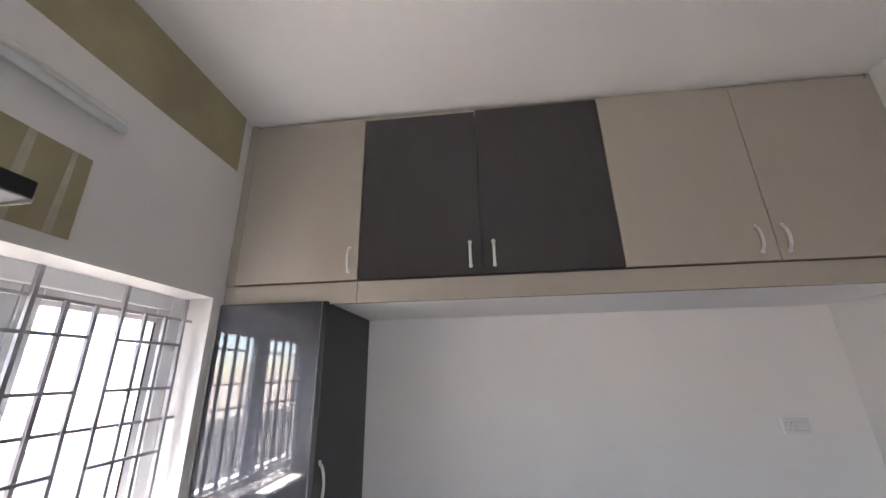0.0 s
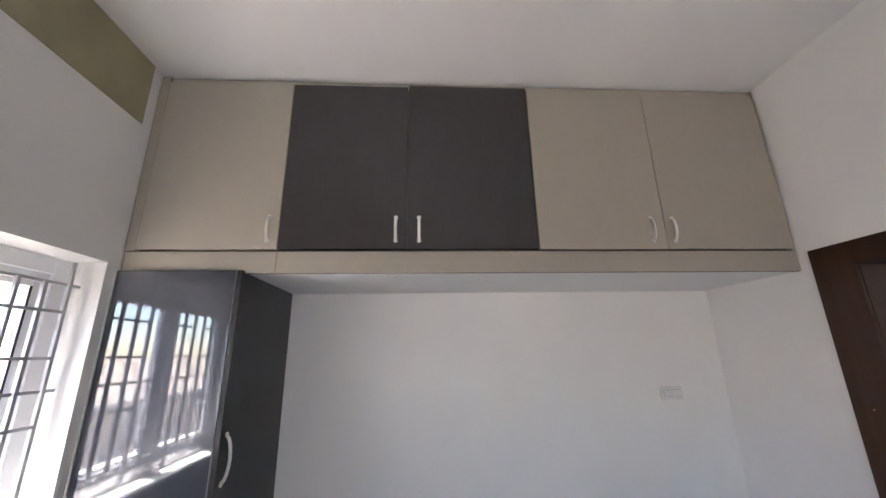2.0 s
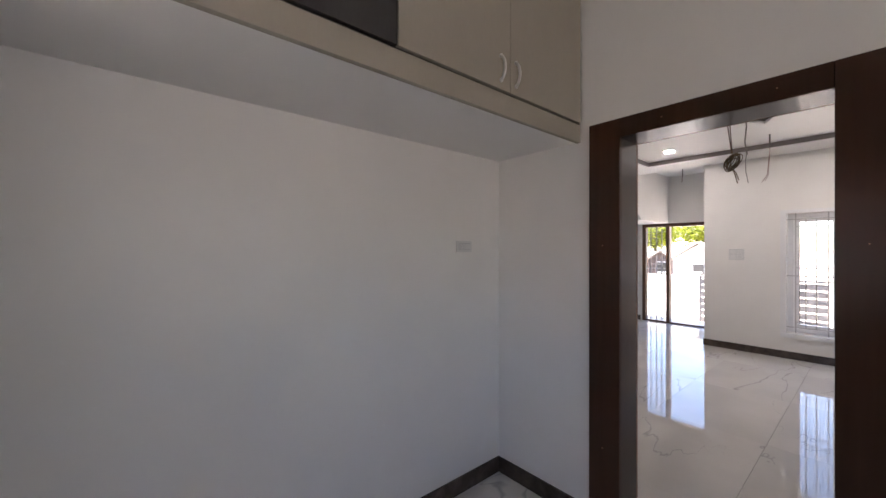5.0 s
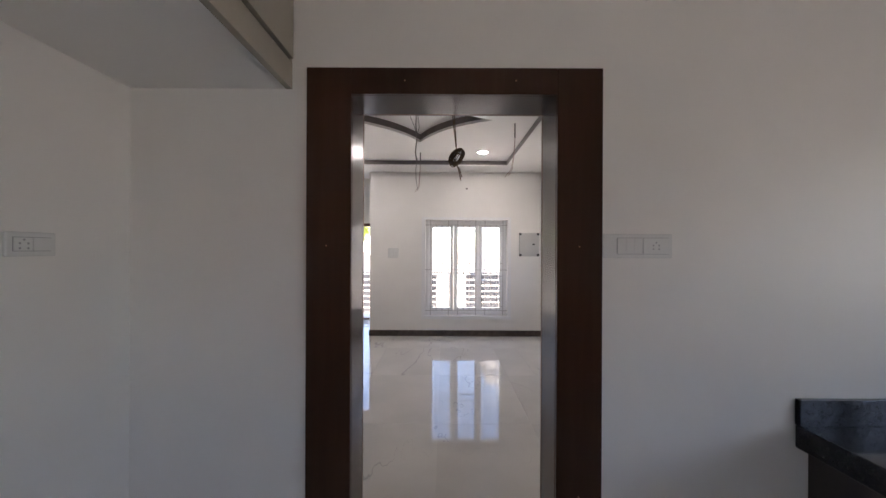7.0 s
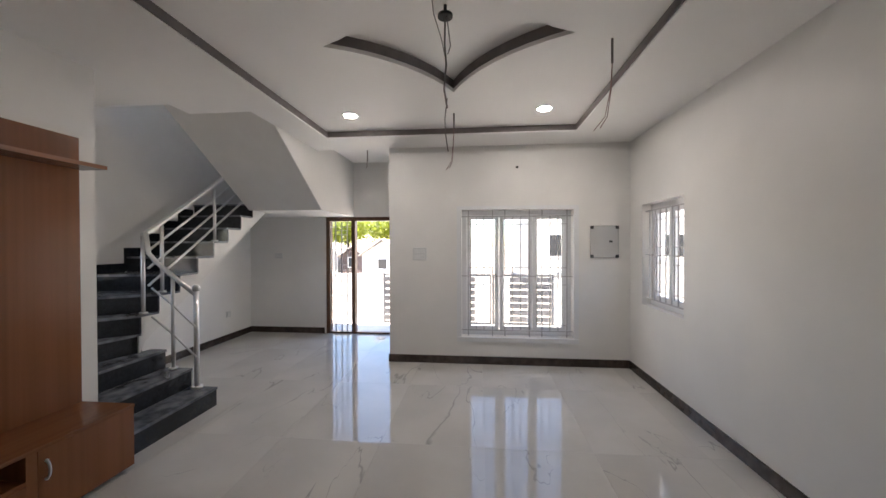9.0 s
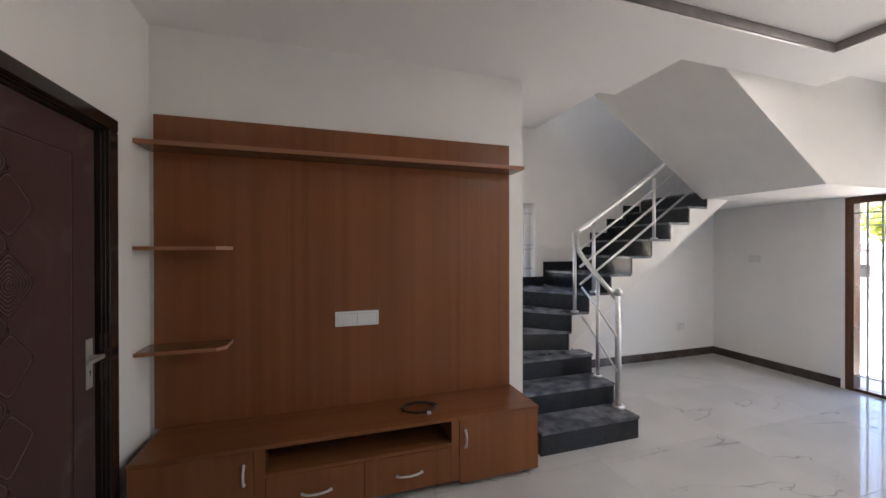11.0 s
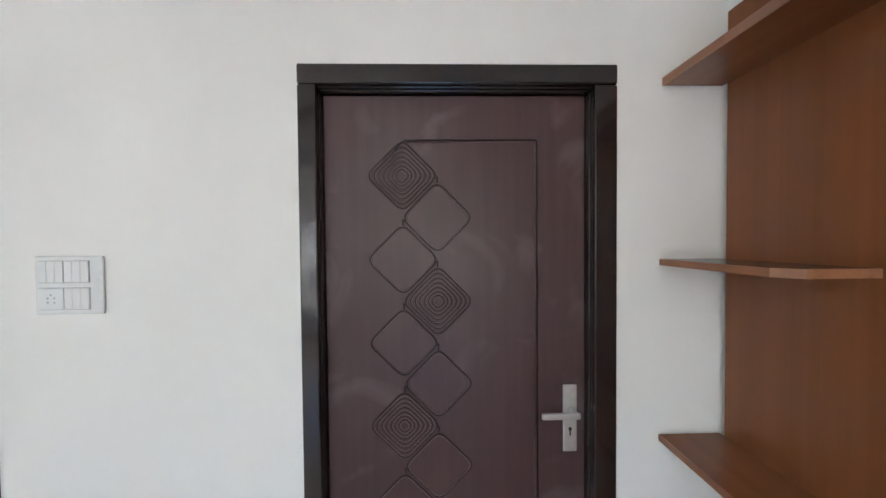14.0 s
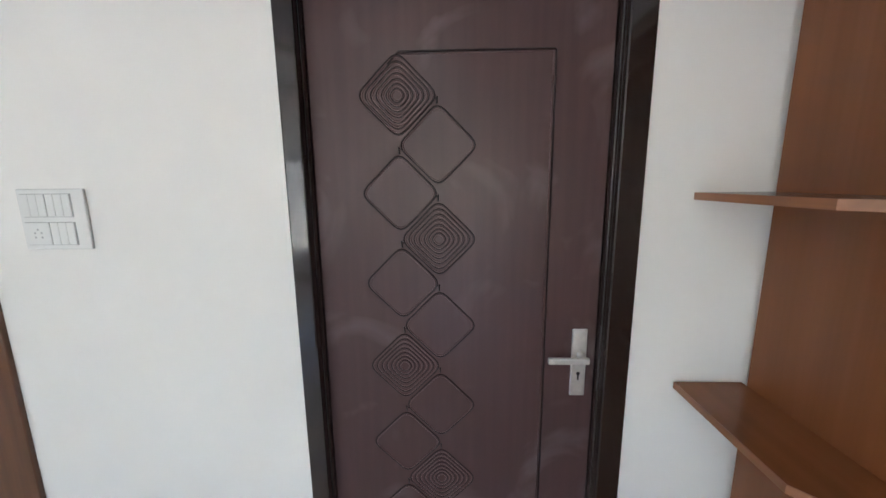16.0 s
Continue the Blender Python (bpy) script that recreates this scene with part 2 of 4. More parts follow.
def add_tube(bm, pts, r, seg=8, closed=False):
    """A round bar along a line of points."""
    pts = [Vector(p) for p in pts]
    rings, up = [], None
    n = len(pts)
    for i, p in enumerate(pts):
        if closed:
            d = pts[(i + 1) % n] - pts[i - 1]
        else:
            d = pts[min(i + 1, n - 1)] - pts[max(i - 1, 0)]
        d.normalize()
        if up is None:
            up = Vector((0, 0, 1)) if abs(d.z) < 0.9 else Vector((1, 0, 0))
        s = d.cross(up).normalized()
        up = s.cross(d).normalized()
        rings.append([bm.verts.new(p + r * (math.cos(a) * s + math.sin(a) * up)) for a in [2 * math.pi * k / seg for k in range(seg)]])
    for i in range(n if closed else n - 1):
        a, b = rings[i], rings[(i + 1) % n]
        for k in range(seg):
            bm.faces.new((a[k], a[(k + 1) % seg], b[(k + 1) % seg], b[k])).smooth = True
    if not closed:
        bm.faces.new(list(reversed(rings[0])))
        bm.faces.new(rings[-1])


def tube(pts, r, seg=8, closed=False):
    bm = bmesh.new()
    add_tube(bm, pts, r, seg, closed)
    return bm


def mesh_ob(name, bm, material):
    me = bpy.data.meshes.new(name)
    bm.normal_update()
    bm.to_mesh(me)
    bm.free()
    me.materials.append(material)
    return new(name, me)


def part(name, bm, material, parent, label=""):
    ob = mesh_ob(name, bm, material)
    ob.parent = parent
    ob.matrix_parent_inverse = parent.matrix_world.inverted()
    return tagged(ob, label)


def setting(name, bm, material, label, category):
    return tagged(mesh_ob(name, bm, material), label, category, kind="structure")


def thing(name, at, label, category, group=""):
    ob = new(name)
    ob.location = at
    ob.empty_display_size = 0.1
    bpy.context.view_layer.update()
    return tagged(ob, label, category, group)


def wall(axis, a, b, u0, u1, z0, z1, holes=()):
    """A wall with thickness a to b on its axis, from u0 to u1, with holes (u0, u1, z0, z1) through it."""
    us = sorted({u0, u1, *[h[0] for h in holes], *[h[1] for h in holes]})
    zs = sorted({z0, z1, *[h[2] for h in holes], *[h[3] for h in holes]})
    bm = bmesh.new()
    for p, q in zip(us, us[1:]):
        for r, s in zip(zs, zs[1:]):
            cu, cz = (p + q) / 2, (r + s) / 2
            if any(h[0] < cu < h[1] and h[2] < cz < h[3] for h in holes):
                continue
            add_box(bm, a, b, p, q, r, s) if axis == "x" else add_box(bm, p, q, a, b, r, s)
    bmesh.ops.remove_doubles(bm, verts=bm.verts, dist=1e-5)
    doubles = [f for f in bm.faces if any(g is not f and set(g.verts) == set(f.verts) for g in f.verts[0].link_faces)]
    bmesh.ops.delete(bm, geom=doubles, context="FACES")
    return bm


# ---- large structure ----
KC = 3.03   # kitchen ceiling
LC = 2.80   # hall ceiling border
floor = setting("floor", box(-3.2, 6.62, -4.4, 3.2, -0.14, -0.012), GROUT, "polished off-white marble tile floor with thin veins", "floor")
setting("wall_kitchen_window", wall("x", -3.18, -2.95, -4.4, 0.12, 0, KC, [(-1.80, -0.655, 1.178, 2.10)]), WALL, "white painted kitchen wall with a deep window opening", "wall")
setting("wall_kitchen_back", box(-2.95, 0, 0, 0.12, 0, KC), WALL, "plain white painted kitchen wall under the loft", "wall")
setting("wall_kitchen_end", wall("y", -4.4, -4.2, -2.95, 0, 0, KC, [(-2.4, -0.8, 0.97, 2.1)]), WALL, "plain white painted wall closing the kitchen", "wall")
setting("wall_hall_doors", wall("x", 0, 0.19, -4.2, 1.712, 0, KC, [(-1.66, -0.70, 0, 2.09), (0.37, 1.335, 0, 2.10)]), WALL, "white painted wall between kitchen and hall", "wall")
setting("wall_bedroom_side", box(-0.10, -0.001, 0.121, 1.86, 0, KC), WALL, "plain wall closing the room behind the carved door", "wall")
setting("wall_tv", box(0.0, 2.633, 1.712, 1.86, 0, KC), WALL, "white painted wall behind the television unit", "wall")
setting("wall_stair_side", box(2.48, 2.63, 1.86, 2.98, 0, 5.2), WALL, "white painted wall beside the winder steps", "wall")
setting("wall_stair_back", wall("y", 2.98, 3.2, 2.48, 6.62, 0, 5.2, [(2.80, 3.52, 0.88, 2.02)]), WALL, "white painted stairwell wall with a narrow window", "wall")
setting("wall_front_door", wall("x", 6.40, 6.62, 0.111, 2.98, 0, 5.2, [(0.16, 1.59, 0, 2.02)]), WALL, "white painted wall round the entrance", "wall")
setting("wall_front", wall("x", 4.97, 5.2, -3.15, 0.111, 0, 3.1, [(-2.24, -0.834, 0.348, 1.983)]), WALL, "white painted hall wall with a triple window", "wall")
setting("wall_entrance_side", box(5.2, 6.62, -0.09, 0.111, 0, 3.1), WALL, "white painted wall beside the entrance", "wall")
setting("wall_hall_side", wall("y", -3.15, -2.92, 0.19, 4.97, 0, 3.1, [(3.77, 4.635, 0.85, 1.99)]), WALL, "white painted hall side wall with a window", "wall")
setting("wall_stair_upper", prism([(5.09, 2.034), (6.40, 2.034), (6.40, 3.1), (3.55, 3.1), (3.55, 3.079)], "y", 1.09, 1.20), WALL, "white painted wall above the stair landing", "wall")
setting("ceiling_kitchen", box(-3.18, 0.0, -4.4, 0.12, KC, KC + 0.12), CEIL, "plain white kitchen ceiling", "ceiling")
setting("ceiling_entrance", box(4.97, 6.40, 0.111, 1.09, 2.95, 3.1), CEIL, "plain white ceiling before the entrance door", "ceiling")
setting("ceiling_stairwell", box(2.63, 3.52, 1.712, 2.98, 2.90, 3.1), CEIL, "plain white ceiling over the lower stair", "ceiling")
setting("ceiling_stairwell_upper", box(2.48, 6.62, 1.09, 3.2, 5.2, 5.3), CEIL, "plain white ceiling high above the stair", "ceiling")
# out of view: added to cut the skylight on the stair wall, hole lets some in
setting("wall_upper_stair_baffle", wall("x", 2.48, 2.63, 1.20, 1.86, 3.1, 5.2, [(1.28, 1.78, 3.4, 4.7)]), WALL, "unseen white upper stair wall, added with a small opening to limit skylight", "wall")
setting("wall_upper_stair", box(2.48, 3.55, 1.09, 1.20, 3.1, 5.2), WALL, "plain white upper stair wall", "wall")
setting("wall_upper_stair_front", box(3.55, 6.40, 1.09, 1.20, 3.1, 5.2), WALL, "plain white upper stair wall", "wall")

# hall ceiling: a border with a sunk field that holds a four-pointed star
TX0, TX1, TY0, TY1, TZ = 0.85, 4.45, -2.14, 0.735, 2.872
bm = bmesh.new()
for r in ((0.19, TX0, -2.92, 1.712), (TX1, 4.97, -2.92, 1.09), (TX0, TX1, -2.92, TY0), (TX0, 3.52, TY1, 1.712), (3.52, TX1, TY1, 1.09)):
    add_box(bm, r[0], r[1], r[2], r[3], LC, 3.1)
setting("ceiling_hall_border", bm, CEIL, "white gypsum ceiling border round a sunk field", "ceiling")


def star_points(cx, cy, r, k=8):
    """A four-pointed star whose sides bow inwards."""
    tips = [(cx + r * math.cos(a), cy + r * math.sin(a)) for a in (0, math.pi / 2, math.pi, 1.5 * math.pi)]
    out = []
    for i in range(4):
        p, q = Vector(tips[i]), Vector(tips[(i + 1) % 4])
        m = (p + q) / 2 + (Vector((cx, cy)) - (p + q) / 2) * 0.40
        for j in range(k):
            s = j / k
            out.append((1 - s) ** 2 * p + 2 * s * (1 - s) * m + s * s * q)
    return out


def field_with_hole(x0, x1, y0, y1, z, hole):
    bm = bmesh.new()
    o = [bm.verts.new((x, y, z)) for x, y in ((x0, y0), (x1, y0), (x1, y1), (x0, y1))]
    h = [bm.verts.new((p[0], p[1], z)) for p in hole]
    es = [bm.edges.new((o[i], o[(i + 1) % 4])) for i in range(4)] + [bm.edges.new((h[i], h[(i + 1) % len(h)])) for i in range(len(h))]
    bmesh.ops.triangle_fill(bm, use_beauty=True, use_dissolve=False, edges=es)
    r = bmesh.ops.extrude_face_region(bm, geom=bm.faces[:])
    bmesh.ops.translate(bm, vec=(0, 0, 0.10), verts=[v for v in r["geom"] if isinstance(v, bmesh.types.BMVert)])
    bmesh.ops.recalc_face_normals(bm, faces=bm.faces)
    return bm


star = star_points(2.62, -0.84, 0.83)
setting("ceiling_hall_field", field_with_hole(TX0, TX1, TY0, TY1, TZ, star), CEIL, "white sunk ceiling field with a star recess", "ceiling")
setting("ceiling_star_top", box(1.6, 3.6, -1.8, 0.1, TZ + 0.102, TZ + 0.13), CEIL, "white top of the star recess", "ceiling")
bm = bmesh.new()
for r in ((TX0, TX0 + 0.012, TY0, TY1), (TX1 - 0.012, TX1, TY0, TY1), (TX0 + 0.012, TX1 - 0.012, TY0, TY0 + 0.012), (TX0 + 0.012, TX1 - 0.012, TY1 - 0.012, TY1)):
    add_box(bm, r[0], r[1], r[2], r[3], LC + 0.012, TZ - 0.001)
setting("trim_ceiling_cove", bm, COVE, "dark brown painted band round the sunk ceiling field", "trim")
# recess side above the pale lip, its dark shading put into the colour
bm = bmesh.new()
n = len(star)
inner = [Vector((2.62, -0.84)) + (p - Vector((2.62, -0.84))) * 0.985 for p in star]
for i in range(n):
    j = (i + 1) % n
    q = [bm.verts.new(v) for v in ((*star[i], TZ + 0.030), (*star[j], TZ + 0.030), (*inner[i], TZ + 0.030), (*inner[j], TZ + 0.030), (*inner[j], TZ + 0.10), (*inner[i], TZ + 0.10))]
    bm.faces.new((q[2], q[3], q[4], q[5]))
    bm.faces.new((q[0], q[1], q[3], q[2]))
setting("trim_ceiling_star", bm, COVE, "dark brown edge of the star recess, shading in its colour", "trim")

# olive primer areas on the window wall
setting("trim_primer_band", box(-2.95, -2.946, -4.2, -0.65, 2.725, 3.028), OLIVE, "olive primer band left bare under the ceiling", "wall patch")
setting("trim_primer_patch", box(-2.95, -2.946, -2.3, -1.262, 2.15, 2.405), OLIVE, "olive primer patch above the kitchen window", "wall patch")
setting("trim_primer_dado", box(-2.95, -2.946, -4.2, -0.601, 0.955, 1.175), OLIVE, "olive primer strip between counter and window", "wall patch")

for y, w_ in ((-1.33, 0.022), (-1.44, 0.030), (-1.53, 0.018), (-1.68, 0.04)):
    setting("trim_primer_streak", prism([(y, 2.15), (y + w_, 2.15), (y + w_ * 0.7 + 0.01, 2.404), (y + 0.012, 2.404)], "x", -2.9462, -2.9445), FILLER, "pale filler streak over the olive primer", "wall patch")

# skirting
for nm, c in (("kitchen_back", (-2.45, 0, -0.014, 0)), ("kitchen_side", (-0.014, 0, -0.632, -0.014)), ("hall_doors", (0.19, 0.204, -0.583, 0.35)),
              ("front", (4.956, 4.97, -2.906, 0.111)), ("hall_side", (0.19, 4.97, -2.92, -2.906)), ("stair_back", (3.6, 6.40, 2.966, 2.98)),
              ("front_door", (6.386, 6.40, 1.62, 2.966)), ("entrance_side", (4.956, 6.40, 0.111, 0.125)), ("kitchen_far", (-0.014, 0, -2.40, -1.72))):
    setting("baseboard_" + nm, box(c[0], c[1], c[2], c[3], 0, 0.1, 0.003), SKIRT, "dark brown polished stone skirting", "skirting")

# ---- stairs ----
R = 0.176
stairs = thing("staircase", (3.1, 1.44, 0), "black granite winder stair with white sides and steel rail", "stairs")
flat = [[(2.634, 1.44), (3.51, 1.44), (3.51, 1.70), (2.634, 1.70)],
        [(2.634, 1.69), (3.50, 1.69), (3.50, 1.96), (2.634, 1.96)],
        [(2.634, 1.95), (3.49, 1.95), (3.49, 2.11), (3.33, 2.14), (2.634, 2.31)],
        [(2.634, 2.30), (3.32, 2.12), (3.40, 2.11), (3.37, 2.16), (2.634, 2.82)],
        [(2.634, 2.978), (2.634, 2.80), (3.35, 2.11), (3.57, 2.10), (3.57, 2.14), (2.97, 2.978)],
        [(2.95, 2.978), (3.55, 2.10), (3.83, 2.10), (3.83, 2.14), (3.67, 2.978)]]
flat.append([(3.81, 2.10), (4.08, 2.10), (4.08, 2.978), (3.65, 2.978)])
flat += [[(x, 2.10), (x + 0.27, 2.10), (x + 0.27, 2.978), (x, 2.978)] for x in (4.065, 4.32, 4.575, 4.83)]
flat.append([(5.085, 2.13), (5.61, 2.13), (5.61, 2.978), (5.085, 2.978)])
for i, pts in enumerate(flat):
    z = R * (i + 1)
    tread = part("tread", prism(pts, "z", z - 0.022, z), TREAD, stairs, "black granite tread, dust film and window sheen in its colour")
    c = sum((Vector(p) for p in pts), Vector((0, 0))) / len(pts)
    inset = [(p[0] + (0.012 if p[0] < c.x and i > 3 else 0), p[1] + (0.012 if i <= 3 else 0.012 * (p[1] < c.y))) for p in pts]
    inset = [(min(p[0], 5.60), min(p[1], 2.976)) for p in inset]
    if i < 4:
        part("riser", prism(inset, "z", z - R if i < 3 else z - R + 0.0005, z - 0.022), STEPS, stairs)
    else:
        lo = [p for p in pts if p[1] < 2.5][0]
        hi = min([p for p in pts if p[1] > 2.5], key=lambda p: (p[0], p[1]))
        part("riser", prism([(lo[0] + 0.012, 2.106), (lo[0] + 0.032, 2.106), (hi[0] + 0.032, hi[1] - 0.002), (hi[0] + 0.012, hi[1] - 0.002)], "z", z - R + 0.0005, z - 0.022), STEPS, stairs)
part("winder_base", prism([(2.636, 1.97), (3.46, 1.97), (3.46, 2.13), (3.38, 2.14), (3.38, 2.974), (2.636, 2.974)], "z", 0, R * 3 - 0.03), WHITESIDE, stairs, "white plastered base")
pts = [(3.36, 0.50), (3.36, R * 4 - 0.024)]
for i, x in enumerate((3.35, 3.55, 3.81, 4.065, 4.32, 4.575, 4.83, 5.085)):
    pts += [(x + 0.034, R * (4 + i) - 0.024), (x + 0.034, R * (5 + i) - 0.024)]
pts += [(5.60, R * 12 - 0.024), (5.60, 2.02), (5.43, 2.02), (3.42, 0.62)]
part("stringer", prism(pts, "y", 2.109, 2.97), WHITESIDE, stairs, "white plastered flight underside")
part("landing", box(5.61, 6.398, 1.0925, 2.976, 2.02, R * 12 - 0.002), WHITESIDE, stairs)
part("landing_front", box(5.09, 5.61, 1.0925, 2.09, 2.02, R * 12 - 0.002), WHITESIDE, stairs)
part("upper_flight", prism([(5.09, 2.022), (3.45, 3.13), (3.45, 3.36), (5.09, 2.26)], "y", 1.0925, 2.14), WHITESIDE, stairs, "white sloping underside of the upper flight")
# stepped skirting on the back wall
edges = (2.66, 2.95, 3.65, 4.065, 4.32, 4.575, 4.83, 5.085)
for i in range(7):
    z = R * (5 + i)
    part("wall_skirting", box(edges[i] - 0.02, edges[i + 1] - 0.02, 2.963, 2.979, z - 0.17, z + 0.10), STEPS, stairs)
# railing
rail = thing("stair_railing", (3.47, 1.64, R), "polished stainless steel stair railing with ball-topped newel", "railing")
part("newel", tube([(3.47, 1.62, R), (3.47, 1.62, 1.10)], 0.024, 12), STEEL, rail)
bm = bmesh.new()
bmesh.ops.create_uvsphere(bm, u_segments=14, v_segments=10, radius=0.036, matrix=Matrix.Translation((3.47, 1.62, 1.125)))
part("newel_ball", bm, STEEL, rail)
part("newel_base", tube([(3.47, 1.62, R), (3.47, 1.62, R + 0.02)], 0.05, 14), STEEL, rail)
RY = 2.165
P = [(3.47, 1.86, R * 2), (3.44, 2.14, R * 5), (3.68, RY, R * 6), (4.44, RY, R * 9)]
T = [1.24, 1.62, 1.74, 2.22]
for p, z in list(zip(P, T)):
    part("baluster", tube([p, (p[0], p[1], z)], 0.017, 10), STEEL, rail)
    part("baluster_base", tube([p, (p[0], p[1], p[2] + 0.015)], 0.036, 12), STEEL, rail)
part("handrail", tube([(3.47, 1.62, 1.06), (3.47, 1.86, 1.24), (3.485, 2.04, 1.37), (3.46, 2.10, 1.46), (3.46, 2.13, 1.66)], 0.022, 10), STEEL, rail)
part("handrail", tube([(3.44, 2.14, 1.63), (3.55, RY, 1.68), (4.0, RY, 1.98), (4.52, RY, 2.335), (5.0, RY, 2.66)], 0.022, 10), STEEL, rail)
for k in (0.17, 0.34, 0.51):
    part("mid_rail", tube([(3.52, RY, 1.65 - k), (4.0, RY, 1.97 - k), (4.95, RY, 2.62 - k)], 0.012, 8), STEEL, rail)
for k in (0.28, 0.56):
    part("mid_rail", tube([(3.44, 1.60, 1.04 - k), (3.47, 1.86, 1.24 - k), (3.49, 2.10, 1.40 - k)], 0.009, 8), STEEL, rail)

# ---- kitchen opening frame ----
fr = tagged(new("door_frame_kitchen"), "polished dark walnut frame lining the kitchen opening", "door frame", kind="structure")
YA, YB, ZT = -0.808, -1.550, 2.047
part("jamb", box(0.002, 0.188, YA, -0.701, 0, ZT, 0.003), FRAMEK, fr)
part("jamb", box(0.002, 0.188, -1.659, YB, 0, ZT, 0.003), FRAMEK, fr)
part("head", box(0.002, 0.188, -1.659, -0.701, ZT, 2.089), FRAMEK, fr)
for x0, x1, o1, o2, top, fm in ((-0.016, 0.001, -0.646, -1.714, 2.142, FRAMEK), (0.1885, 0.206, -0.585, -1.78, 2.19, TEAK)):
    part("architrave", box(x0, x1, YA, o1, 0, top, 0.003), fm, fr)
    part("architrave", box(x0, x1, o2, YB, 0, top, 0.003), fm, fr)
    part("architrave", box(x0, x1, YB, YA, ZT, top, 0.003), fm, fr)
bm = bmesh.new()
for y, z in ((-0.72, 0.45), (-0.72, 1.5), (-1.63, 1.5), (-1.63, 0.6), (-1.0, 2.095), (-1.4, 2.095)):
    add_tube(bm, [(-0.0158, y, z), (-0.0172, y, z)], 0.0028, 8)
part("nail_head", bm, TVEDGE, fr)


def bow_handle(name, parent, at, length, along, out):
    """A bow pull: two feet and an arched grip."""
    a, o = Vector(along), Vector(out)
    pts = [at + a * (length * (s - 0.5)) + o * (0.024 * math.sin(math.pi * min(1, max(0, s))) ** 0.5) for s in [k / 12 for k in range(13)]]
    bm = tube(pts, 0.0065, 8)
    for s in (-0.5, 0.5):
        c = at + a * (length * s)
        add_tube(bm, [c - o * 0.001, c + o * 0.006], 0.009, 10)
    return part(name, bm, CHROME, parent, "brushed nickel bow handle")


# ---- loft ----
setting("trim_loft_slab", box(-2.949, -0.001, -0.566, -0.001, 2.07, 2.160), CEIL, "white plastered loft slab over the kitchen wall", "slab")
loft = thing("loft_cabinet", (-1.45, -0.59, 2.07), "long loft cabinet with beige and charcoal doors", "cabinet")
part("fascia", box(-2.947, -2.333, -0.592, -0.568, 2.066, 2.160, 0.002), LIGHTLAM, loft, "beige laminate fascia board")
part("fascia", box(-2.331, -0.004, -0.592, -0.568, 2.066, 2.160, 0.002), LIGHTLAM, loft, "beige laminate fascia board")
part("side_frame", box(-2.947, -2.907, -0.596, -0.02, 2.162, 3.02), LIGHTLAM, loft)
part("side_frame", box(-0.022, -0.004, -0.59, -0.02, 2.162, 3.02), LIGHTLAM, loft)
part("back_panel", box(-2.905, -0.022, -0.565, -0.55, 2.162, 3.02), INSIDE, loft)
part("top_rail", box(-2.905, -0.022, -0.585, -0.567, 2.99, 3.02), LIGHTLAM, loft)
xs = (-2.902, -2.330, -1.784, -1.205, -0.617, -0.024)
for i in range(5):
    dark = i in (1, 2)
    up = 0.010 if i == 2 else 0.0
    d = part("door", box(xs[i] + 0.0015, xs[i + 1] - 0.0015, -0.604, -0.586, 2.166, 2.988 + up, 0.0015), DARKLAM if dark else LIGHTLAM, loft, "charcoal laminate door" if dark else "beige laminate door")
    hx = (-2.372, -1.834, -1.733, -0.682, -0.582)[i]
    bow_handle("handle", d, Vector((hx, -0.604, 2.256)), 0.105, (0, 0, 1), (0, -1, 0))

# ---- tall unit ----
tall = thing("tall_cabinet", (-2.7, -0.3, 0), "tall glossy charcoal cabinet standing at the counter's end", "cabinet")
part("side_panel", box(-2.942, -2.478, -0.612, -0.594, 0.866, 2.076, 0.002), GLOSSLAM, tall, "mirror-glossy slate laminate side")
part("edge_strip", box(-2.9485, -2.943, -0.614, -0.594, 0.954, 2.074), EDGEW, tall, "white edging strip")
part("edge_strip", box(-2.925, -2.478, -0.6145, -0.594, 0.8595, 0.8655), EDGEW, tall, "white edging strip")
part("front_edge", box(-2.4775, -2.4735, -0.6135, -0.594, 0.862, 2.076), mat("grey_edge_band", (0.16, 0.16, 0.17), 0.3), tall, "grey edge band")
part("lower_side", box(-2.52, -2.475, -0.610, -0.594, 0.0, 0.860), EDGEW, tall)
part("body", box(-2.948, -2.475, -0.592, -0.002, 0.0, 2.064), DARKLAM, tall)
d = part("door", box(-2.473, -2.452, -0.612, -0.004, 0.08, 2.076, 0.002), TALLLAM, tall, "charcoal laminate door")
bow_handle("handle", d, Vector((-2.452, -0.573, 1.372)), 0.165, (0, 0, 1), (1, 0, 0))

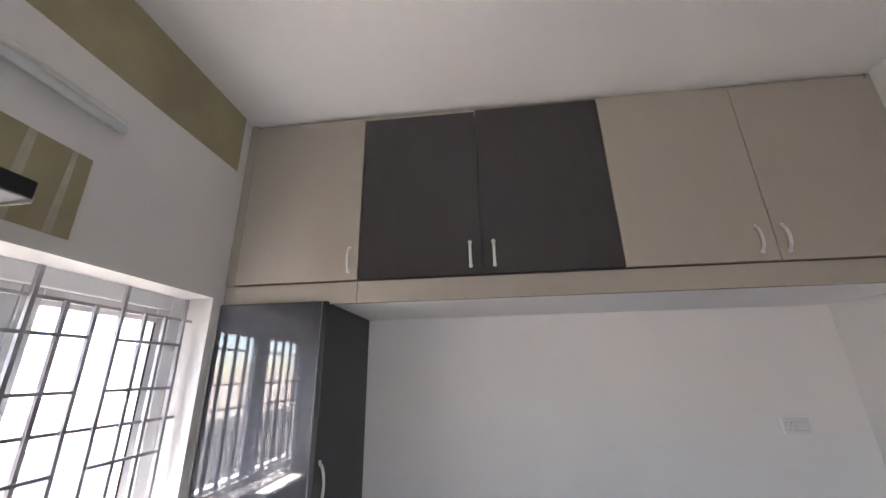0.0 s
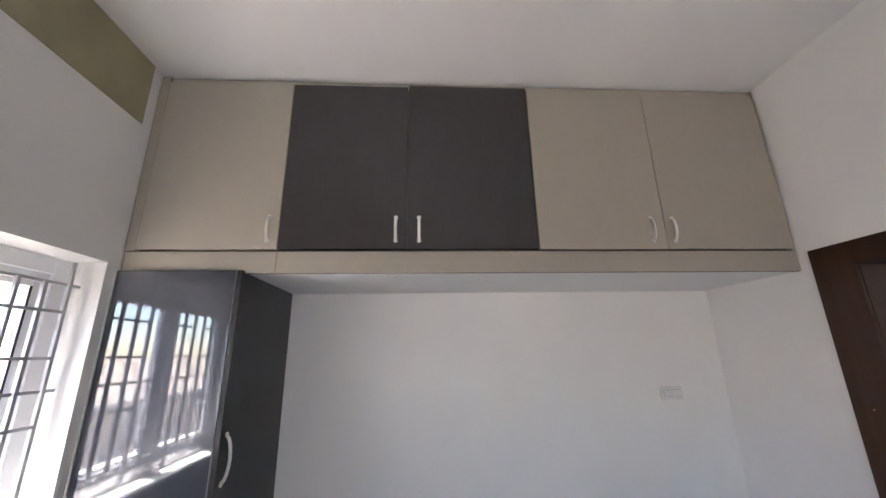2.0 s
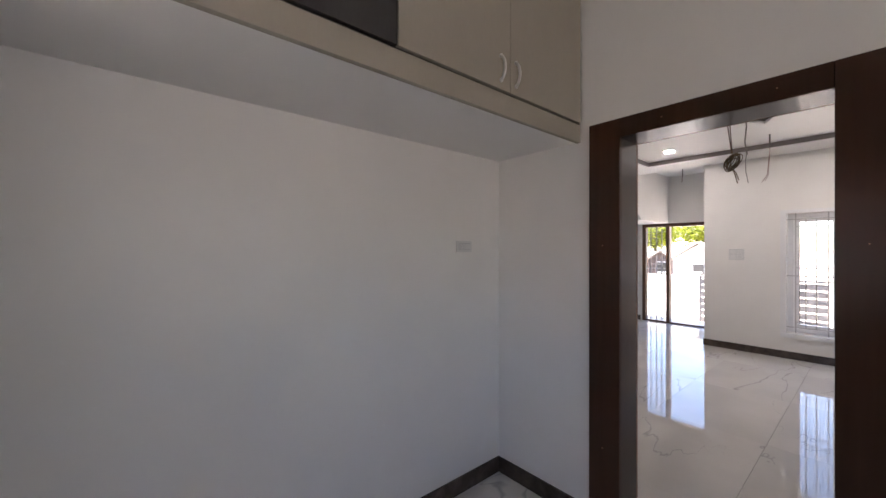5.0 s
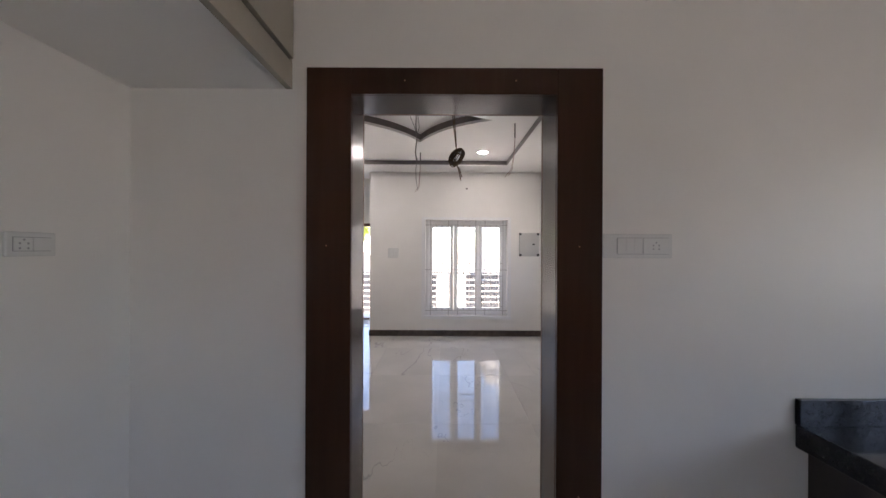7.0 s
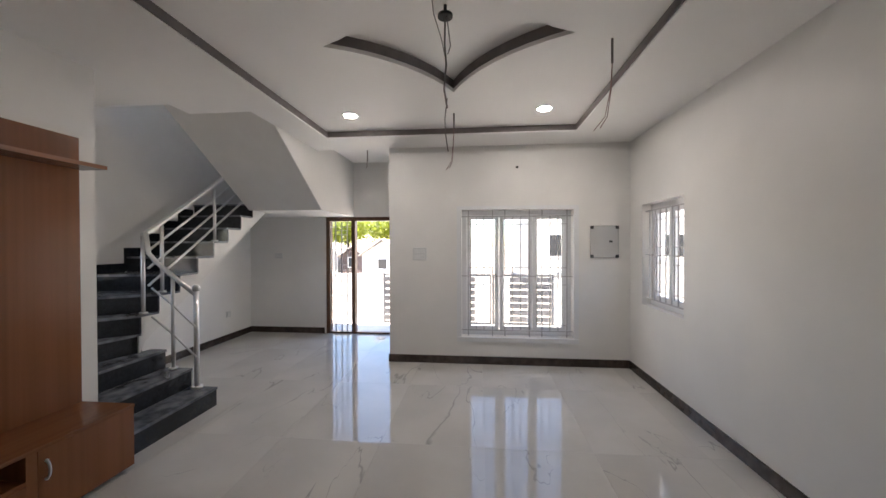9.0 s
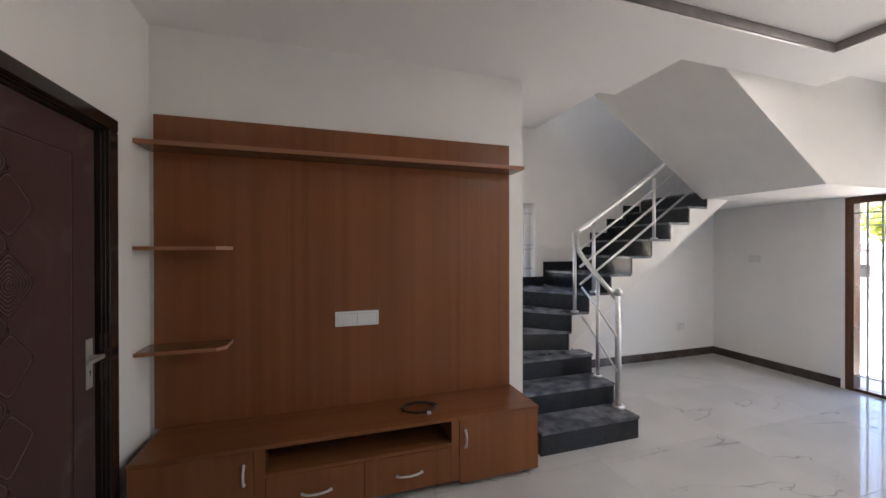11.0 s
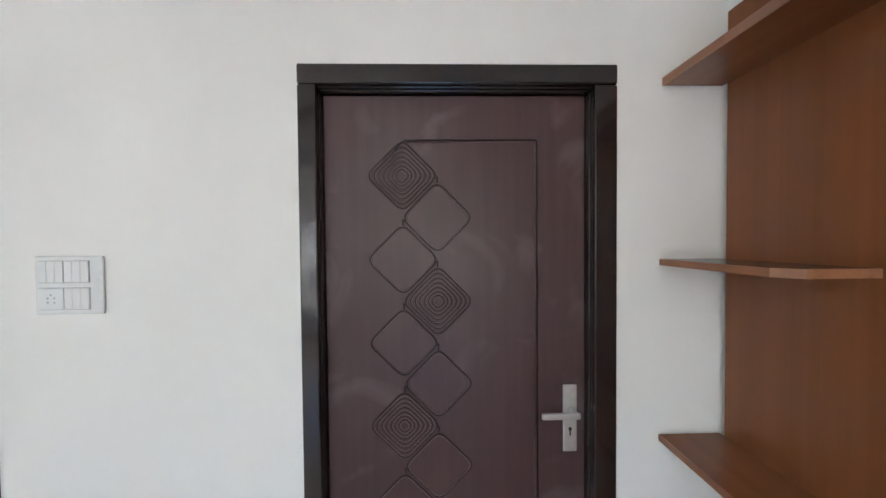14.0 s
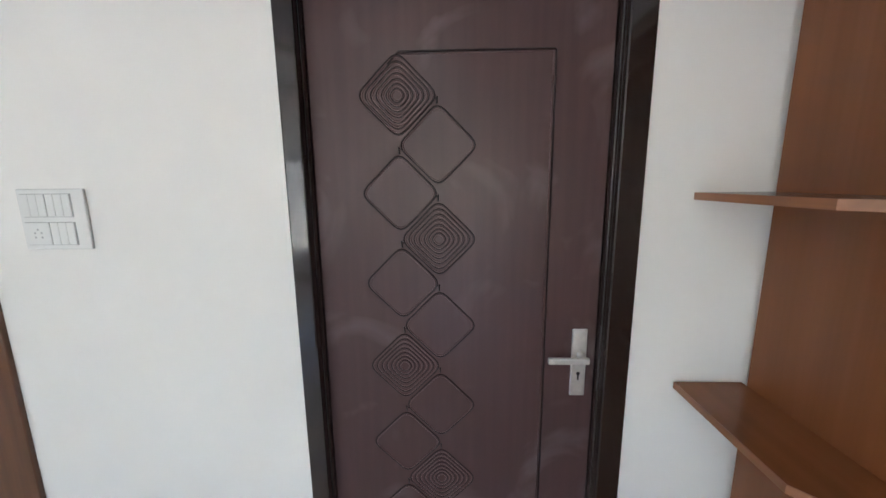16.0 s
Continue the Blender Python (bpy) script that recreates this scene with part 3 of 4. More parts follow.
# ---- counters ----


def counter(name, x0, x1, y0, y1, wall_x, label):
    c = thing(name, ((x0 + x1) / 2, (y0 + y1) / 2, 0), label, "counter")
    part("worktop", box(x0, x1, y0, y1, 0.775, 0.858, 0.006), GRANITE, c, "polished black granite slab")
    s = 0.022 if wall_x < x0 + 0.1 else -0.022
    part("backsplash", box(min(wall_x, wall_x + s), max(wall_x, wall_x + s), y0, y1 - (0 if s > 0 else 0.0), 0.8585, 0.953, 0.002), GRANITE, c)
    f = x1 if s > 0 else x0
    k = int((y1 - y0 - 0.1) / 0.6)
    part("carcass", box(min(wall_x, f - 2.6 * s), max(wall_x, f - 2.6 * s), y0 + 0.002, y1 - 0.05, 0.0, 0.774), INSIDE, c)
    for i in range(k):
        b = y1 - 0.06 - i * 0.6
        fx = sorted((f - 2.5 * s, f - 1.7 * s))
        dr = part("door", box(fx[0], fx[1], b - 0.594, b, 0.1, 0.75, 0.002), DARKLAM, c)
        bow_handle("handle", dr, Vector((f - 1.7 * s, b - 0.08, 0.62)), 0.11, (0, 0, 1), (1 if s > 0 else -1, 0, 0))
    return c


counter("kitchen_counter", -2.949, -2.50, -4.19, -0.615, -2.949, "black granite kitchen counter along the window wall")
counter("side_counter", -0.6, -0.001, -4.19, -2.42, -0.001, "black granite counter along the hall wall")

# ---- switches ----


def switch_plate(name, at, w, h, cols, rows, m3, label, frame_extra=0.0, socket=None, shift=0.0, row_gap=0.0, count=None):
    """A plate of modules. It is built facing -y and turned by m3 (degrees about z)."""
    t = thing(name, (0, 0, 0), label, "switch")
    part("plate", box(-w / 2, w / 2, -0.010, 0, -h / 2, h / 2, 0.003), PLASTIC, t)
    bw, bh = w - 0.03 - frame_extra, h - 0.026 - row_gap
    for r in range(rows):
        for c in range(cols):
            x0, x1 = shift - bw / 2 + bw * c / cols + 0.001, shift - bw / 2 + bw * (c + 1) / cols - 0.001
            dz = row_gap * (r - (rows - 1) / 2)
            z0, z1 = dz - bh / 2 + bh * r / rows + 0.002, dz - bh / 2 + bh * (r + 1) / rows - 0.002
            part("module_gap", box(x0 - 0.0015, x1 + 0.0015, -0.0108, -0.0095, z0 - 0.0015, z1 + 0.0015), GREYLINE, t)
            n = 1 if socket == (c, r) else count or min(3, max(2, round((x1 - x0) / 0.026)))
            for k in range(n):
                a, b = x0 + (x1 - x0) * k / n, x0 + (x1 - x0) * (k + 1) / n
                part("rocker" if n > 1 else "socket", box(a + 0.0003, b - 0.0003, -0.0145, -0.0105, z0, z1, 0.0012), PLASTIC, t)
            if socket == (c, r):
                bm = bmesh.new()
                cx, cz = (x0 + x1) / 2, (z0 + z1) / 2
                for dx, dz in ((0, 0.012), (-0.010, 0.002), (0.010, 0.002), (-0.010, -0.011), (0.010, -0.011)):
                    add_tube(bm, [(cx + dx, -0.0150, cz + dz), (cx + dx, -0.0142, cz + dz)], 0.0032, 8)
                part("pin_hole", bm, GREYLINE, t)
    t.matrix_world = pose(at[0], at[1], at[2], 0, 0, m3)
    return t


switch_plate("wall_socket", (-0.329, -0.001, 1.498), 0.124, 0.066, 2, 1, 0, "white socket and switch plate on the kitchen wall", socket=(0, 0))
switch_plate("switch_board", (-0.001, -1.842, 1.503), 0.25, 0.087, 2, 1, -90, "white switch board beside the kitchen opening", frame_extra=0.034, shift=0.018, socket=(1, 0))
switch_plate("hall_switch_board", (0.191, -0.347, 1.446), 0.202, 0.178, 2, 2, 90, "square white switch board with four modules", socket=(0, 0), frame_extra=0.02, shift=-0.013, row_gap=0.013)
switch_plate("television_socket_board", (1.368, 1.6885, 1.026), 0.285, 0.098, 2, 1, 0, "long white socket board on the teak panel", count=1)
switch_plate("front_switch_board", (4.969, -0.291, 1.418), 0.185, 0.17, 2, 2, -90, "white switch board on the front wall", socket=(1, 0))
switch_plate("stair_switch", (6.399, 2.45, 1.35), 0.14, 0.09, 2, 1, -90, "small white switch plate near the entrance")
switch_plate("stair_socket", (5.8, 2.979, 0.42), 0.10, 0.09, 1, 1, 0, "small white socket low on the stair wall")

# ---- windows ----


def upvc_window(name, axis, face, u0, u1, z0, z1, lights, out, label, frame_off=0.13):
    """A framed window with panes and a bar grille inside it. out: +1 or -1, the outdoor side of the axis."""
    w = tagged(new(name), label, "window", kind="structure")

    def bx(d0, d1, a, b, c, d, bev=0.003):
        d0, d1 = sorted((face + out * d0, face + out * d1))
        return box(d0, d1, a, b, c, d, bev) if axis == "x" else box(a, b, d0, d1, c, d, bev)
    f = 0.06
    fo = frame_off
    part("window_frame", bx(fo, fo + 0.06, u0 + 0.001, u0 + f, z0 + 0.001, z1 - 0.001), UPVC, w)
    part("window_frame", bx(fo, fo + 0.06, u1 - f, u1 - 0.001, z0 + 0.001, z1 - 0.001), UPVC, w)
    part("window_frame", bx(fo, fo + 0.06, u0 + f, u1 - f, z0 + 0.001, z0 + f), UPVC, w)
    part("window_frame", bx(fo, fo + 0.06, u0 + f, u1 - f, z1 - f, z1 - 0.001), UPVC, w)
    for i in range(lights):
        a, b = u0 + f + (u1 - u0 - 2 * f) * i / lights, u0 + f + (u1 - u0 - 2 * f) * (i + 1) / lights
        s = 0.055
        part("sash", bx(fo + 0.008, fo + 0.05, a + 0.002, a + s, z0 + f + 0.002, z1 - f - 0.002), UPVC, w)
        part("sash", bx(fo + 0.008, fo + 0.05, b - s, b - 0.002, z0 + f + 0.002, z1 - f - 0.002), UPVC, w)
        part("sash", bx(fo + 0.008, fo + 0.05, a + s, b - s, z0 + f + 0.002, z0 + f + s), UPVC, w)
        part("sash", bx(fo + 0.008, fo + 0.05, a + s, b - s, z1 - f - s, z1 - f - 0.002), UPVC, w)
        part("gasket", bx(fo + 0.006, fo + 0.0085, b - s - 0.008, b - s, z0 + f + s, z1 - f - s, 0), GASKET, w)
        pane = part("pane", bx(fo + 0.028, fo + 0.032, a + s, b - s, z0 + f + s, z1 - f - s, 0), GLASS, w)
        pane.visible_shadow = False
    return w


w = upvc_window("window_1", "x", -2.95, -1.80, -0.655, 1.178, 2.10, 2, -1, "white framed kitchen window with a grey bar grille")
G = 0.075
for k, y in enumerate([-0.705 - 0.09 * i for i in range(12)]):
    part("bar", box(-2.95 - G - 0.006, -2.95 - G + 0.006, y - 0.006, y + 0.006, 1.20 if k % 3 == 0 else 1.285, 2.085 if k % 3 == 0 else 2.0), GRILLE, w)
for z in (1.285, 1.63, 2.0):
    part("bar", box(-2.95 - G - 0.011, -2.95 - G - 0.001, -1.80, -0.657, z - 0.005, z + 0.005), GRILLE, w)
for z in (1.52, 1.74, 1.90):
    for a in (0, 4, 8):
        part("bar", box(-2.95 - G + 0.001, -2.95 - G + 0.010, -0.705 - 0.09 * (a + 3), -0.705 - 0.09 * a, z - 0.005, z + 0.005), GRILLE, w)
# window_5 is out of view, added as an opening for the fill lamp
upvc_window("window_5", "y", -4.2, -2.4, -0.8, 0.97, 2.1, 2, -1, "plain white kitchen end window, unseen, added to light the kitchen", frame_off=0.08)
part("window_sill", box(-3.08, -2.948, -1.80, -0.656, 1.165, 1.1795), UPVC, w)

w = upvc_window("window_2", "x", 4.97, -2.24, -0.834, 0.348, 1.983, 3, 1, "tall white three-light window with slim bars")
part("surround", box(4.958, 4.969, -2.30, -2.24, 0.30, 2.03), UPVC, w)
part("surround", box(4.958, 4.969, -0.834, -0.774, 0.30, 2.03), UPVC, w)
part("surround", box(4.958, 4.969, -2.24, -0.834, 1.983, 2.03), UPVC, w)
part("surround", box(4.945, 4.969, -2.30, -0.774, 0.29, 0.348), UPVC, w)
for i in range(3):
    c = -2.24 + 1.406 * (i + 0.5) / 3
    for k, dy in enumerate((-0.165, -0.055, 0.045, 0.145)):
        long = k in (0, 3)
        part("bar", box(5.02, 5.032, c + dy - 0.006, c + dy + 0.006, 0.352 if long else 0.43, 1.98 if long else 1.90), GRILLEW, w)
    for z in (0.50, 1.02, 1.24, 1.80):
        part("bar", box(5.033, 5.042, c - 0.165, c + 0.145, z - 0.005, z + 0.005), GRILLEW, w)
for z in (0.43, 1.13, 1.90):
    part("bar", box(5.008, 5.019, -2.24, -0.834, z - 0.006, z + 0.006), GRILLEW, w)

w = upvc_window("window_3", "y", -2.92, 3.77, 4.635, 0.85, 1.99, 2, -1, "white two-light side window with slim bars", frame_off=0.10)
for i in range(7):
    x = 3.84 + 0.12 * i
    part("bar", box(x - 0.006, x + 0.006, -2.977, -2.965, 0.93, 1.91), GRILLEW, w)
for z in (0.93, 1.42, 1.91):
    part("bar", box(3.772, 4.633, -2.964, -2.953, z - 0.006, z + 0.006), GRILLEW, w)
for x in (3.84, 4.20):
    for z in (1.03, 1.33, 1.51, 1.80):
        part("bar", box(x, x + 0.24, -2.988, -2.978, z - 0.005, z + 0.005), GRILLEW, w)

w = upvc_window("window_4", "y", 2.98, 2.80, 3.52, 0.88, 2.02, 1, 1, "narrow white stair window", frame_off=0.10)
for z in (1.25, 1.48, 1.53, 1.9):
    part("bar", box(2.802, 3.518, 3.03, 3.04, z - 0.005, z + 0.005), GRILLEW, w)
for i in range(5):
    part("bar", box(2.92 + 0.12 * i, 2.93 + 0.12 * i, 3.041, 3.05, 0.882, 2.018), GRILLEW, w)

# ---- entrance ----
ent = tagged(new("door_2"), "teak entrance frame with a barred sidelight and open doorway", "door", kind="structure")
part("frame", box(6.40, 6.52, 1.52, 1.589, 0.0, 1.95, 0.004), TEAK, ent)
part("frame", box(6.40, 6.52, 0.161, 0.22, 0.0, 1.95, 0.004), TEAK, ent)
part("frame", box(6.40, 6.52, 0.161, 1.589, 1.95, 2.018, 0.004), TEAK, ent)
part("post", box(6.40, 6.52, 1.07, 1.135, 0.0, 1.95, 0.004), TEAK, ent)
part("sill", box(6.41, 6.51, 0.22, 1.52, 0.0, 0.03, 0.004), TEAK, ent)
pane = part("sidelight_pane", box(6.462, 6.466, 1.135, 1.52, 0.03, 1.95), GLASS, ent)
pane.visible_shadow = False
for y in (1.225, 1.325, 1.435):
    part("bar", box(6.44, 6.45, y - 0.008, y + 0.008, 0.03, 1.95), GRILLE, ent)
for z in (0.16, 0.66, 1.10, 1.46, 1.85):
    part("bar", box(6.43, 6.439, 1.135, 1.52, z - 0.005, z + 0.005), GRILLE, ent)
for z in (0.24, 0.33, 0.99, 1.19, 1.72, 1.79):
    part("bar", box(6.451, 6.46, 1.225, 1.435, z - 0.005, z + 0.005), GRILLE, ent)

# ---- bedroom door ----
dr = tagged(new("door_1"), "closed plum-brown carved flush door in a glossy dark frame", "door", kind="structure")
for a, b in ((0.352, 0.410), (1.278, 1.352)):
    part("frame", box(0.08, 0.203, a, b, 0, 2.058, 0.006), FRAMED, dr)
part("frame", box(0.08, 0.2035, 0.352, 1.352, 2.0585, 2.121, 0.006), FRAMEDH, dr)
for a, b in ((0.395, 0.414), (1.272, 1.296)):
    part("stop", box(0.10, 0.172, a, b, 0, 2.046, 0.005), FRAMED, dr)
    part("bead", box(0.172, 0.186, a + 0.004, b - 0.004, 0, 2.052, 0.004), FRAMED, dr)
part("stop", box(0.10, 0.172, 0.412, 1.274, 2.0465, 2.072, 0.005), FRAMEDH, dr)
part("bead", box(0.172, 0.186, 0.406, 1.280, 2.0525, 2.066, 0.004), FRAMEDH, dr)
leaf = part("leaf", box(0.105, 0.145, 0.416, 1.270, 0.01, 2.043, 0.002), LEAF, dr, "plum-brown door leaf with carved lozenges")
part("carved_line", tube([(0.1452, 0.642, 1.868), (0.1452, 0.675, 1.90), (0.1452, 1.108, 1.90), (0.1452, 1.111, 1.897), (0.1452, 1.111, 0.2)], 0.0032, 6), LEAFSHADE, leaf)
# pale tube: the highlight along the groove's edge
part("carved_line", tube([(0.1452, 0.68, 1.894), (0.1452, 1.105, 1.894), (0.1452, 1.105, 0.2)], 0.0028, 6), LEAFGLINT, leaf)


def lozenge(cy, cz, r, rad=0.003, corner=0.022):
    """A square stood on its corner, with rounded corners."""
    pts = []
    for q in range(4):
        a = math.pi / 2 * q
        tip = Vector((math.cos(a), math.sin(a)))
        nxt, prv = Vector((math.cos(a + math.pi / 2), math.sin(a + math.pi / 2))), Vector((math.cos(a - math.pi / 2), math.sin(a - math.pi / 2)))
        k = min(0.45, corner / r)
        p, s = tip + (prv - tip) * k, tip + (nxt - tip) * k
        for j in range(5):
            u = j / 4
            v = (1 - u) ** 2 * p + 2 * u * (1 - u) * tip + u * u * s
            pts.append((0.1452, cy + v.x * r, cz + v.y * r))
    return tube(pts, rad, 6, True)


# each dark ring stands for groove shade, the pale ring inside for its highlight
for k in range(13):
    cy, cz = (0.668, 0.782)[k % 2], 1.785 - 0.1375 * k
    rings = [0.118] if k % 3 else [0.118 - 0.0155 * j for j in range(7)]
    for r in rings:
        part("carved_lozenge", lozenge(cy, cz, r, 0.0026 if len(rings) == 1 or r > 0.11 else 0.0019), LEAFSHADE, leaf)
        part("carved_highlight", lozenge(cy, cz, r - 0.0055, 0.0022), LEAFGLINT, leaf)
    # the short groove that ties a lozenge to the next one down
    s_ = 1 if k % 2 else -1
    tip = cy - s_ * 0.114
    part("carved_line", tube([(0.1452, tip + s_ * 0.010, cz - 0.012), (0.1452, tip, cz - 0.004), (0.1452, tip + s_ * 0.002, cz - 0.024)], 0.0030, 6), LEAFSHADE, leaf)
hd = part("handle_plate", box(0.1455, 0.152, 1.195, 1.242, 0.863, 1.089, 0.004), CHROME, dr, "brushed nickel lock plate")
bm = tube([(0.152, 1.222, 1.004), (0.195, 1.222, 1.004)], 0.011, 12)
add_box(bm, 0.188, 0.202, 1.112, 1.236, 0.994, 1.014, 0.004)
part("lever", bm, CHROME, hd)
bm = tube([(0.1518, 1.219, 0.940), (0.1528, 1.219, 0.940)], 0.006, 10)
add_box(bm, 0.1518, 0.1528, 1.2165, 1.2215, 0.918, 0.940)
part("keyhole", bm, GASKET, hd)

# ---- television unit ----
tv = thing("television_wall_unit", (1.36, 1.70, 0.45), "tall teak laminate television panel with thin shelves", "wall unit")
part("panel", box(0.218, 2.507, 1.690, 1.711, 0.448, 2.276, 0.002), TVWOOD, tv)
part("shelf", box(0.200, 2.525, 1.498, 1.689, 2.055, 2.080, 0.002), TVTOP, tv)
part("shelf_edge", box(0.200, 2.525, 1.495, 1.4975, 2.055, 2.080), TVEDGE, tv)
for z in (1.498, 0.932):
    part("shelf", prism([(0.200, 1.689), (0.200, 1.492), (0.585, 1.492), (0.625, 1.53), (0.625, 1.689)], "z", z - 0.010, z + 0.010), TVTOP, tv)
    part("shelf_edge", prism([(0.200, 1.4918), (0.200, 1.489), (0.586, 1.489), (0.6275, 1.529), (0.6275, 1.689), (0.6252, 1.689), (0.6252, 1.530), (0.585, 1.4918)], "z", z - 0.010, z + 0.010), TVEDGE, tv)
base = thing("television_cabinet", (1.38, 1.5, 0), "low teak laminate television cabinet with drawers", "cabinet")
X0, X1, Y0, Y1 = 0.250, 2.516, 1.306, 1.709
part("top", box(X0 - 0.004, X1 + 0.003, Y0 - 0.004, Y1, 0.425, 0.446, 0.002), TVTOP, base)
part("side_panel", box(X0, X0 + 0.018, Y0 + 0.02, Y1, 0.03, 0.4245), TVWOOD, base)
part("side_panel", box(X1 - 0.018, X1, Y0, Y1, 0.03, 0.4245), TVWOOD, base)
part("back_panel", box(X0 + 0.02, X1 - 0.02, Y1 - 0.012, Y1, 0.03, 0.424), INSIDE, base)
part("bottom", box(X0 + 0.02, X1 - 0.02, Y0 + 0.03, Y1 - 0.013, 0.03, 0.05), TVTOP, base)
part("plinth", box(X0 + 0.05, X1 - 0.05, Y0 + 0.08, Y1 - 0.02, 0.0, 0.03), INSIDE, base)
part("divider", box(0.802, 0.858, Y0, Y1 - 0.013, 0.052, 0.4245), TVWOOD, base)
part("divider", box(1.907, 1.957, Y0, Y1 - 0.013, 0.052, 0.4245), TVWOOD, base)
part("open_shelf", box(0.859, 1.906, Y0, Y1 - 0.013, 0.270, 0.292), TVTOP, base)
d = part("door", box(X0, 0.800, Y0 - 0.002, Y0 + 0.018, 0.03, 0.423, 0.002), TVWOOD, base)
bow_handle("handle", d, Vector((0.756, Y0 - 0.002, 0.305)), 0.10, (0, 0, 1), (0, -1, 0))
d = part("door", box(1.959, X1 - 0.019, Y0 - 0.002, Y0 + 0.018, 0.03, 0.423, 0.002), TVWOOD, base)
bow_handle("handle", d, Vector((1.998, Y0 - 0.002, 0.305)), 0.10, (0, 0, 1), (0, -1, 0))
for a, b in ((0.860, 1.376), (1.379, 1.905)):
    d = part("drawer_front", box(a, b, Y0 - 0.002, Y0 + 0.018, 0.052, 0.267, 0.002), TVWOOD, base)
    bow_handle("handle", d, Vector(((a + b) / 2, Y0 - 0.002, 0.150)), 0.15, (1, 0, 0), (0, -1, 0))


def coil(cx, cy, cz, r, turns, flat, wobble, seed):
    rnd = random.Random(seed)
    ph = [rnd.uniform(0, 6) for _ in range(4)]
    pts = []
    for i in range(turns * 20):
        a = 2 * math.pi * i / 20
        k = 1 + wobble * math.sin(a * 0.37 + ph[0]) + wobble * 0.6 * math.sin(a * 1.13 + ph[1])
        pts.append((cx + r * k * math.cos(a), cy + r * k * math.sin(a) * flat, cz + 0.006 * math.sin(a * 0.21 + ph[2]) + 0.004 * i / 20))
    return pts


CABLE = mat("dark_brown_cable", (0.035, 0.020, 0.015), 0.5, spec=0.3)
cab = thing("cable_coil", (1.75, 1.50, 0.446), "loose coil of dark cable on the cabinet top", "cable")
part("cable", tube(coil(1.75, 1.49, 0.456, 0.105, 3, 0.80, 0.08, 3), 0.0045, 6), CABLE, cab)
part("plug", box(1.775, 1.80, 1.385, 1.405, 0.447, 0.465, 0.004), PLASTIC, cab)

# ---- hall fittings ----
db = thing("distribution_box", (4.96, -2.605, 1.57), "grey metal distribution box lid with dark corner caps", "fuse box")
part("lid", box(4.945, 4.969, -2.775, -2.435, 1.37, 1.768, 0.006), mat("grey_box_paint", (0.50, 0.50, 0.49), 0.35, var=0.03), db)
for y in (-2.755, -2.455):
    for z in (1.39, 1.748):
        part("corner_cap", box(4.940, 4.9455, y - 0.02, y + 0.02, z - 0.02, z + 0.02, 0.003), GASKET, db)
part("latch", box(4.938, 4.9455, -2.70, -2.66, 1.56, 1.585, 0.002), GASKET, db)

for i, (x, y) in enumerate(((3.92, 0.258), (3.92, -1.70))):
    lt = thing("downlight", (x, y, TZ), "round white recessed ceiling downlight, switched on", "lamp", "ceiling downlights")
    part("rim", tube([(x, y, TZ - 0.006), (x, y, TZ + 0.001)], 0.075, 24), PLASTIC, lt)
    part("lens", tube([(x, y, TZ - 0.008), (x, y, TZ - 0.0065)], 0.062, 24), GLOW, lt)

wire = thing("hanging_wire_coil", (0.30, -1.17, LC), "brown cable hanging coiled from the ceiling", "cable")
part("drop", tube([(0.30, -1.172, LC), (0.302, -1.178, 2.5), (0.30, -1.170, 2.2), (0.30, -1.183, 2.05), (0.30, -1.196, 1.94)], 0.0022, 6), WIRE, wire)
part("drop", tube([(0.303, -1.172, LC), (0.306, -1.186, 2.5), (0.302, -1.182, 2.2), (0.303, -1.190, 2.05), (0.302, -1.198, 1.93)], 0.0022, 6), WIRE, wire)
rnd = random.Random(5)
for k in range(12):
    ax = rnd.uniform(-0.5, 0.5)
    lean = rnd.uniform(-0.75, -0.35)
    rr, h = rnd.uniform(0.008, 0.027), rnd.uniform(0.026, 0.042)
    c = Vector((0.30 + rnd.uniform(-0.008, 0.008), -1.200 + rnd.uniform(-0.006, 0.006), 1.898 + rnd.uniform(-0.005, 0.005)))
    pts = []
    for i in range(24):
        a = 2 * math.pi * i / 24
        u, v = rr * math.cos(a), h * math.sin(a)
        u, v = u * math.cos(lean) - v * math.sin(lean), u * math.sin(lean) + v * math.cos(lean)
        pts.append(c + Vector((u * math.sin(ax), -u * math.cos(ax), v)))
    part("loop", tube(pts, 0.0020, 6, True), WIRE, wire)
part("tail", tube([(0.30, -1.196, 1.875), (0.302, -1.208, 1.84), (0.302, -1.218, 1.795)], 0.0024, 6), WIRE, wire)
part("tail", tube([(0.304, -1.194, 1.875), (0.306, -1.212, 1.845), (0.305, -1.222, 1.81)], 0.0024, 6), WIRE, wire)

fan = thing("ceiling_wire_hook", (2.43, -0.86, TZ), "round ceiling hook plate with long dangling wires", "cable")
part("stem", tube([(2.43, -0.86, TZ + 0.1025), (2.43, -0.86, TZ + 0.04)], 0.010, 10), GASKET, fan)
part("rose", tube([(2.43, -0.86, TZ + 0.045), (2.43, -0.86, TZ + 0.028)], 0.045, 16), GASKET, fan)
part("wire", tube([(2.43, -0.86, TZ + 0.04), (2.44, -0.855, 2.75), (2.435, -0.865, 2.62), (2.45, -0.85, 2.48), (2.44, -0.87, 2.36)], 0.0055, 6), GREYWIRE, fan)
part("wire", tube([(2.44, -0.87, 2.42), (2.45, -0.855, 2.30), (2.44, -0.86, 2.20), (2.45, -0.875, 2.10)], 0.003, 6), GREYWIRE, fan)
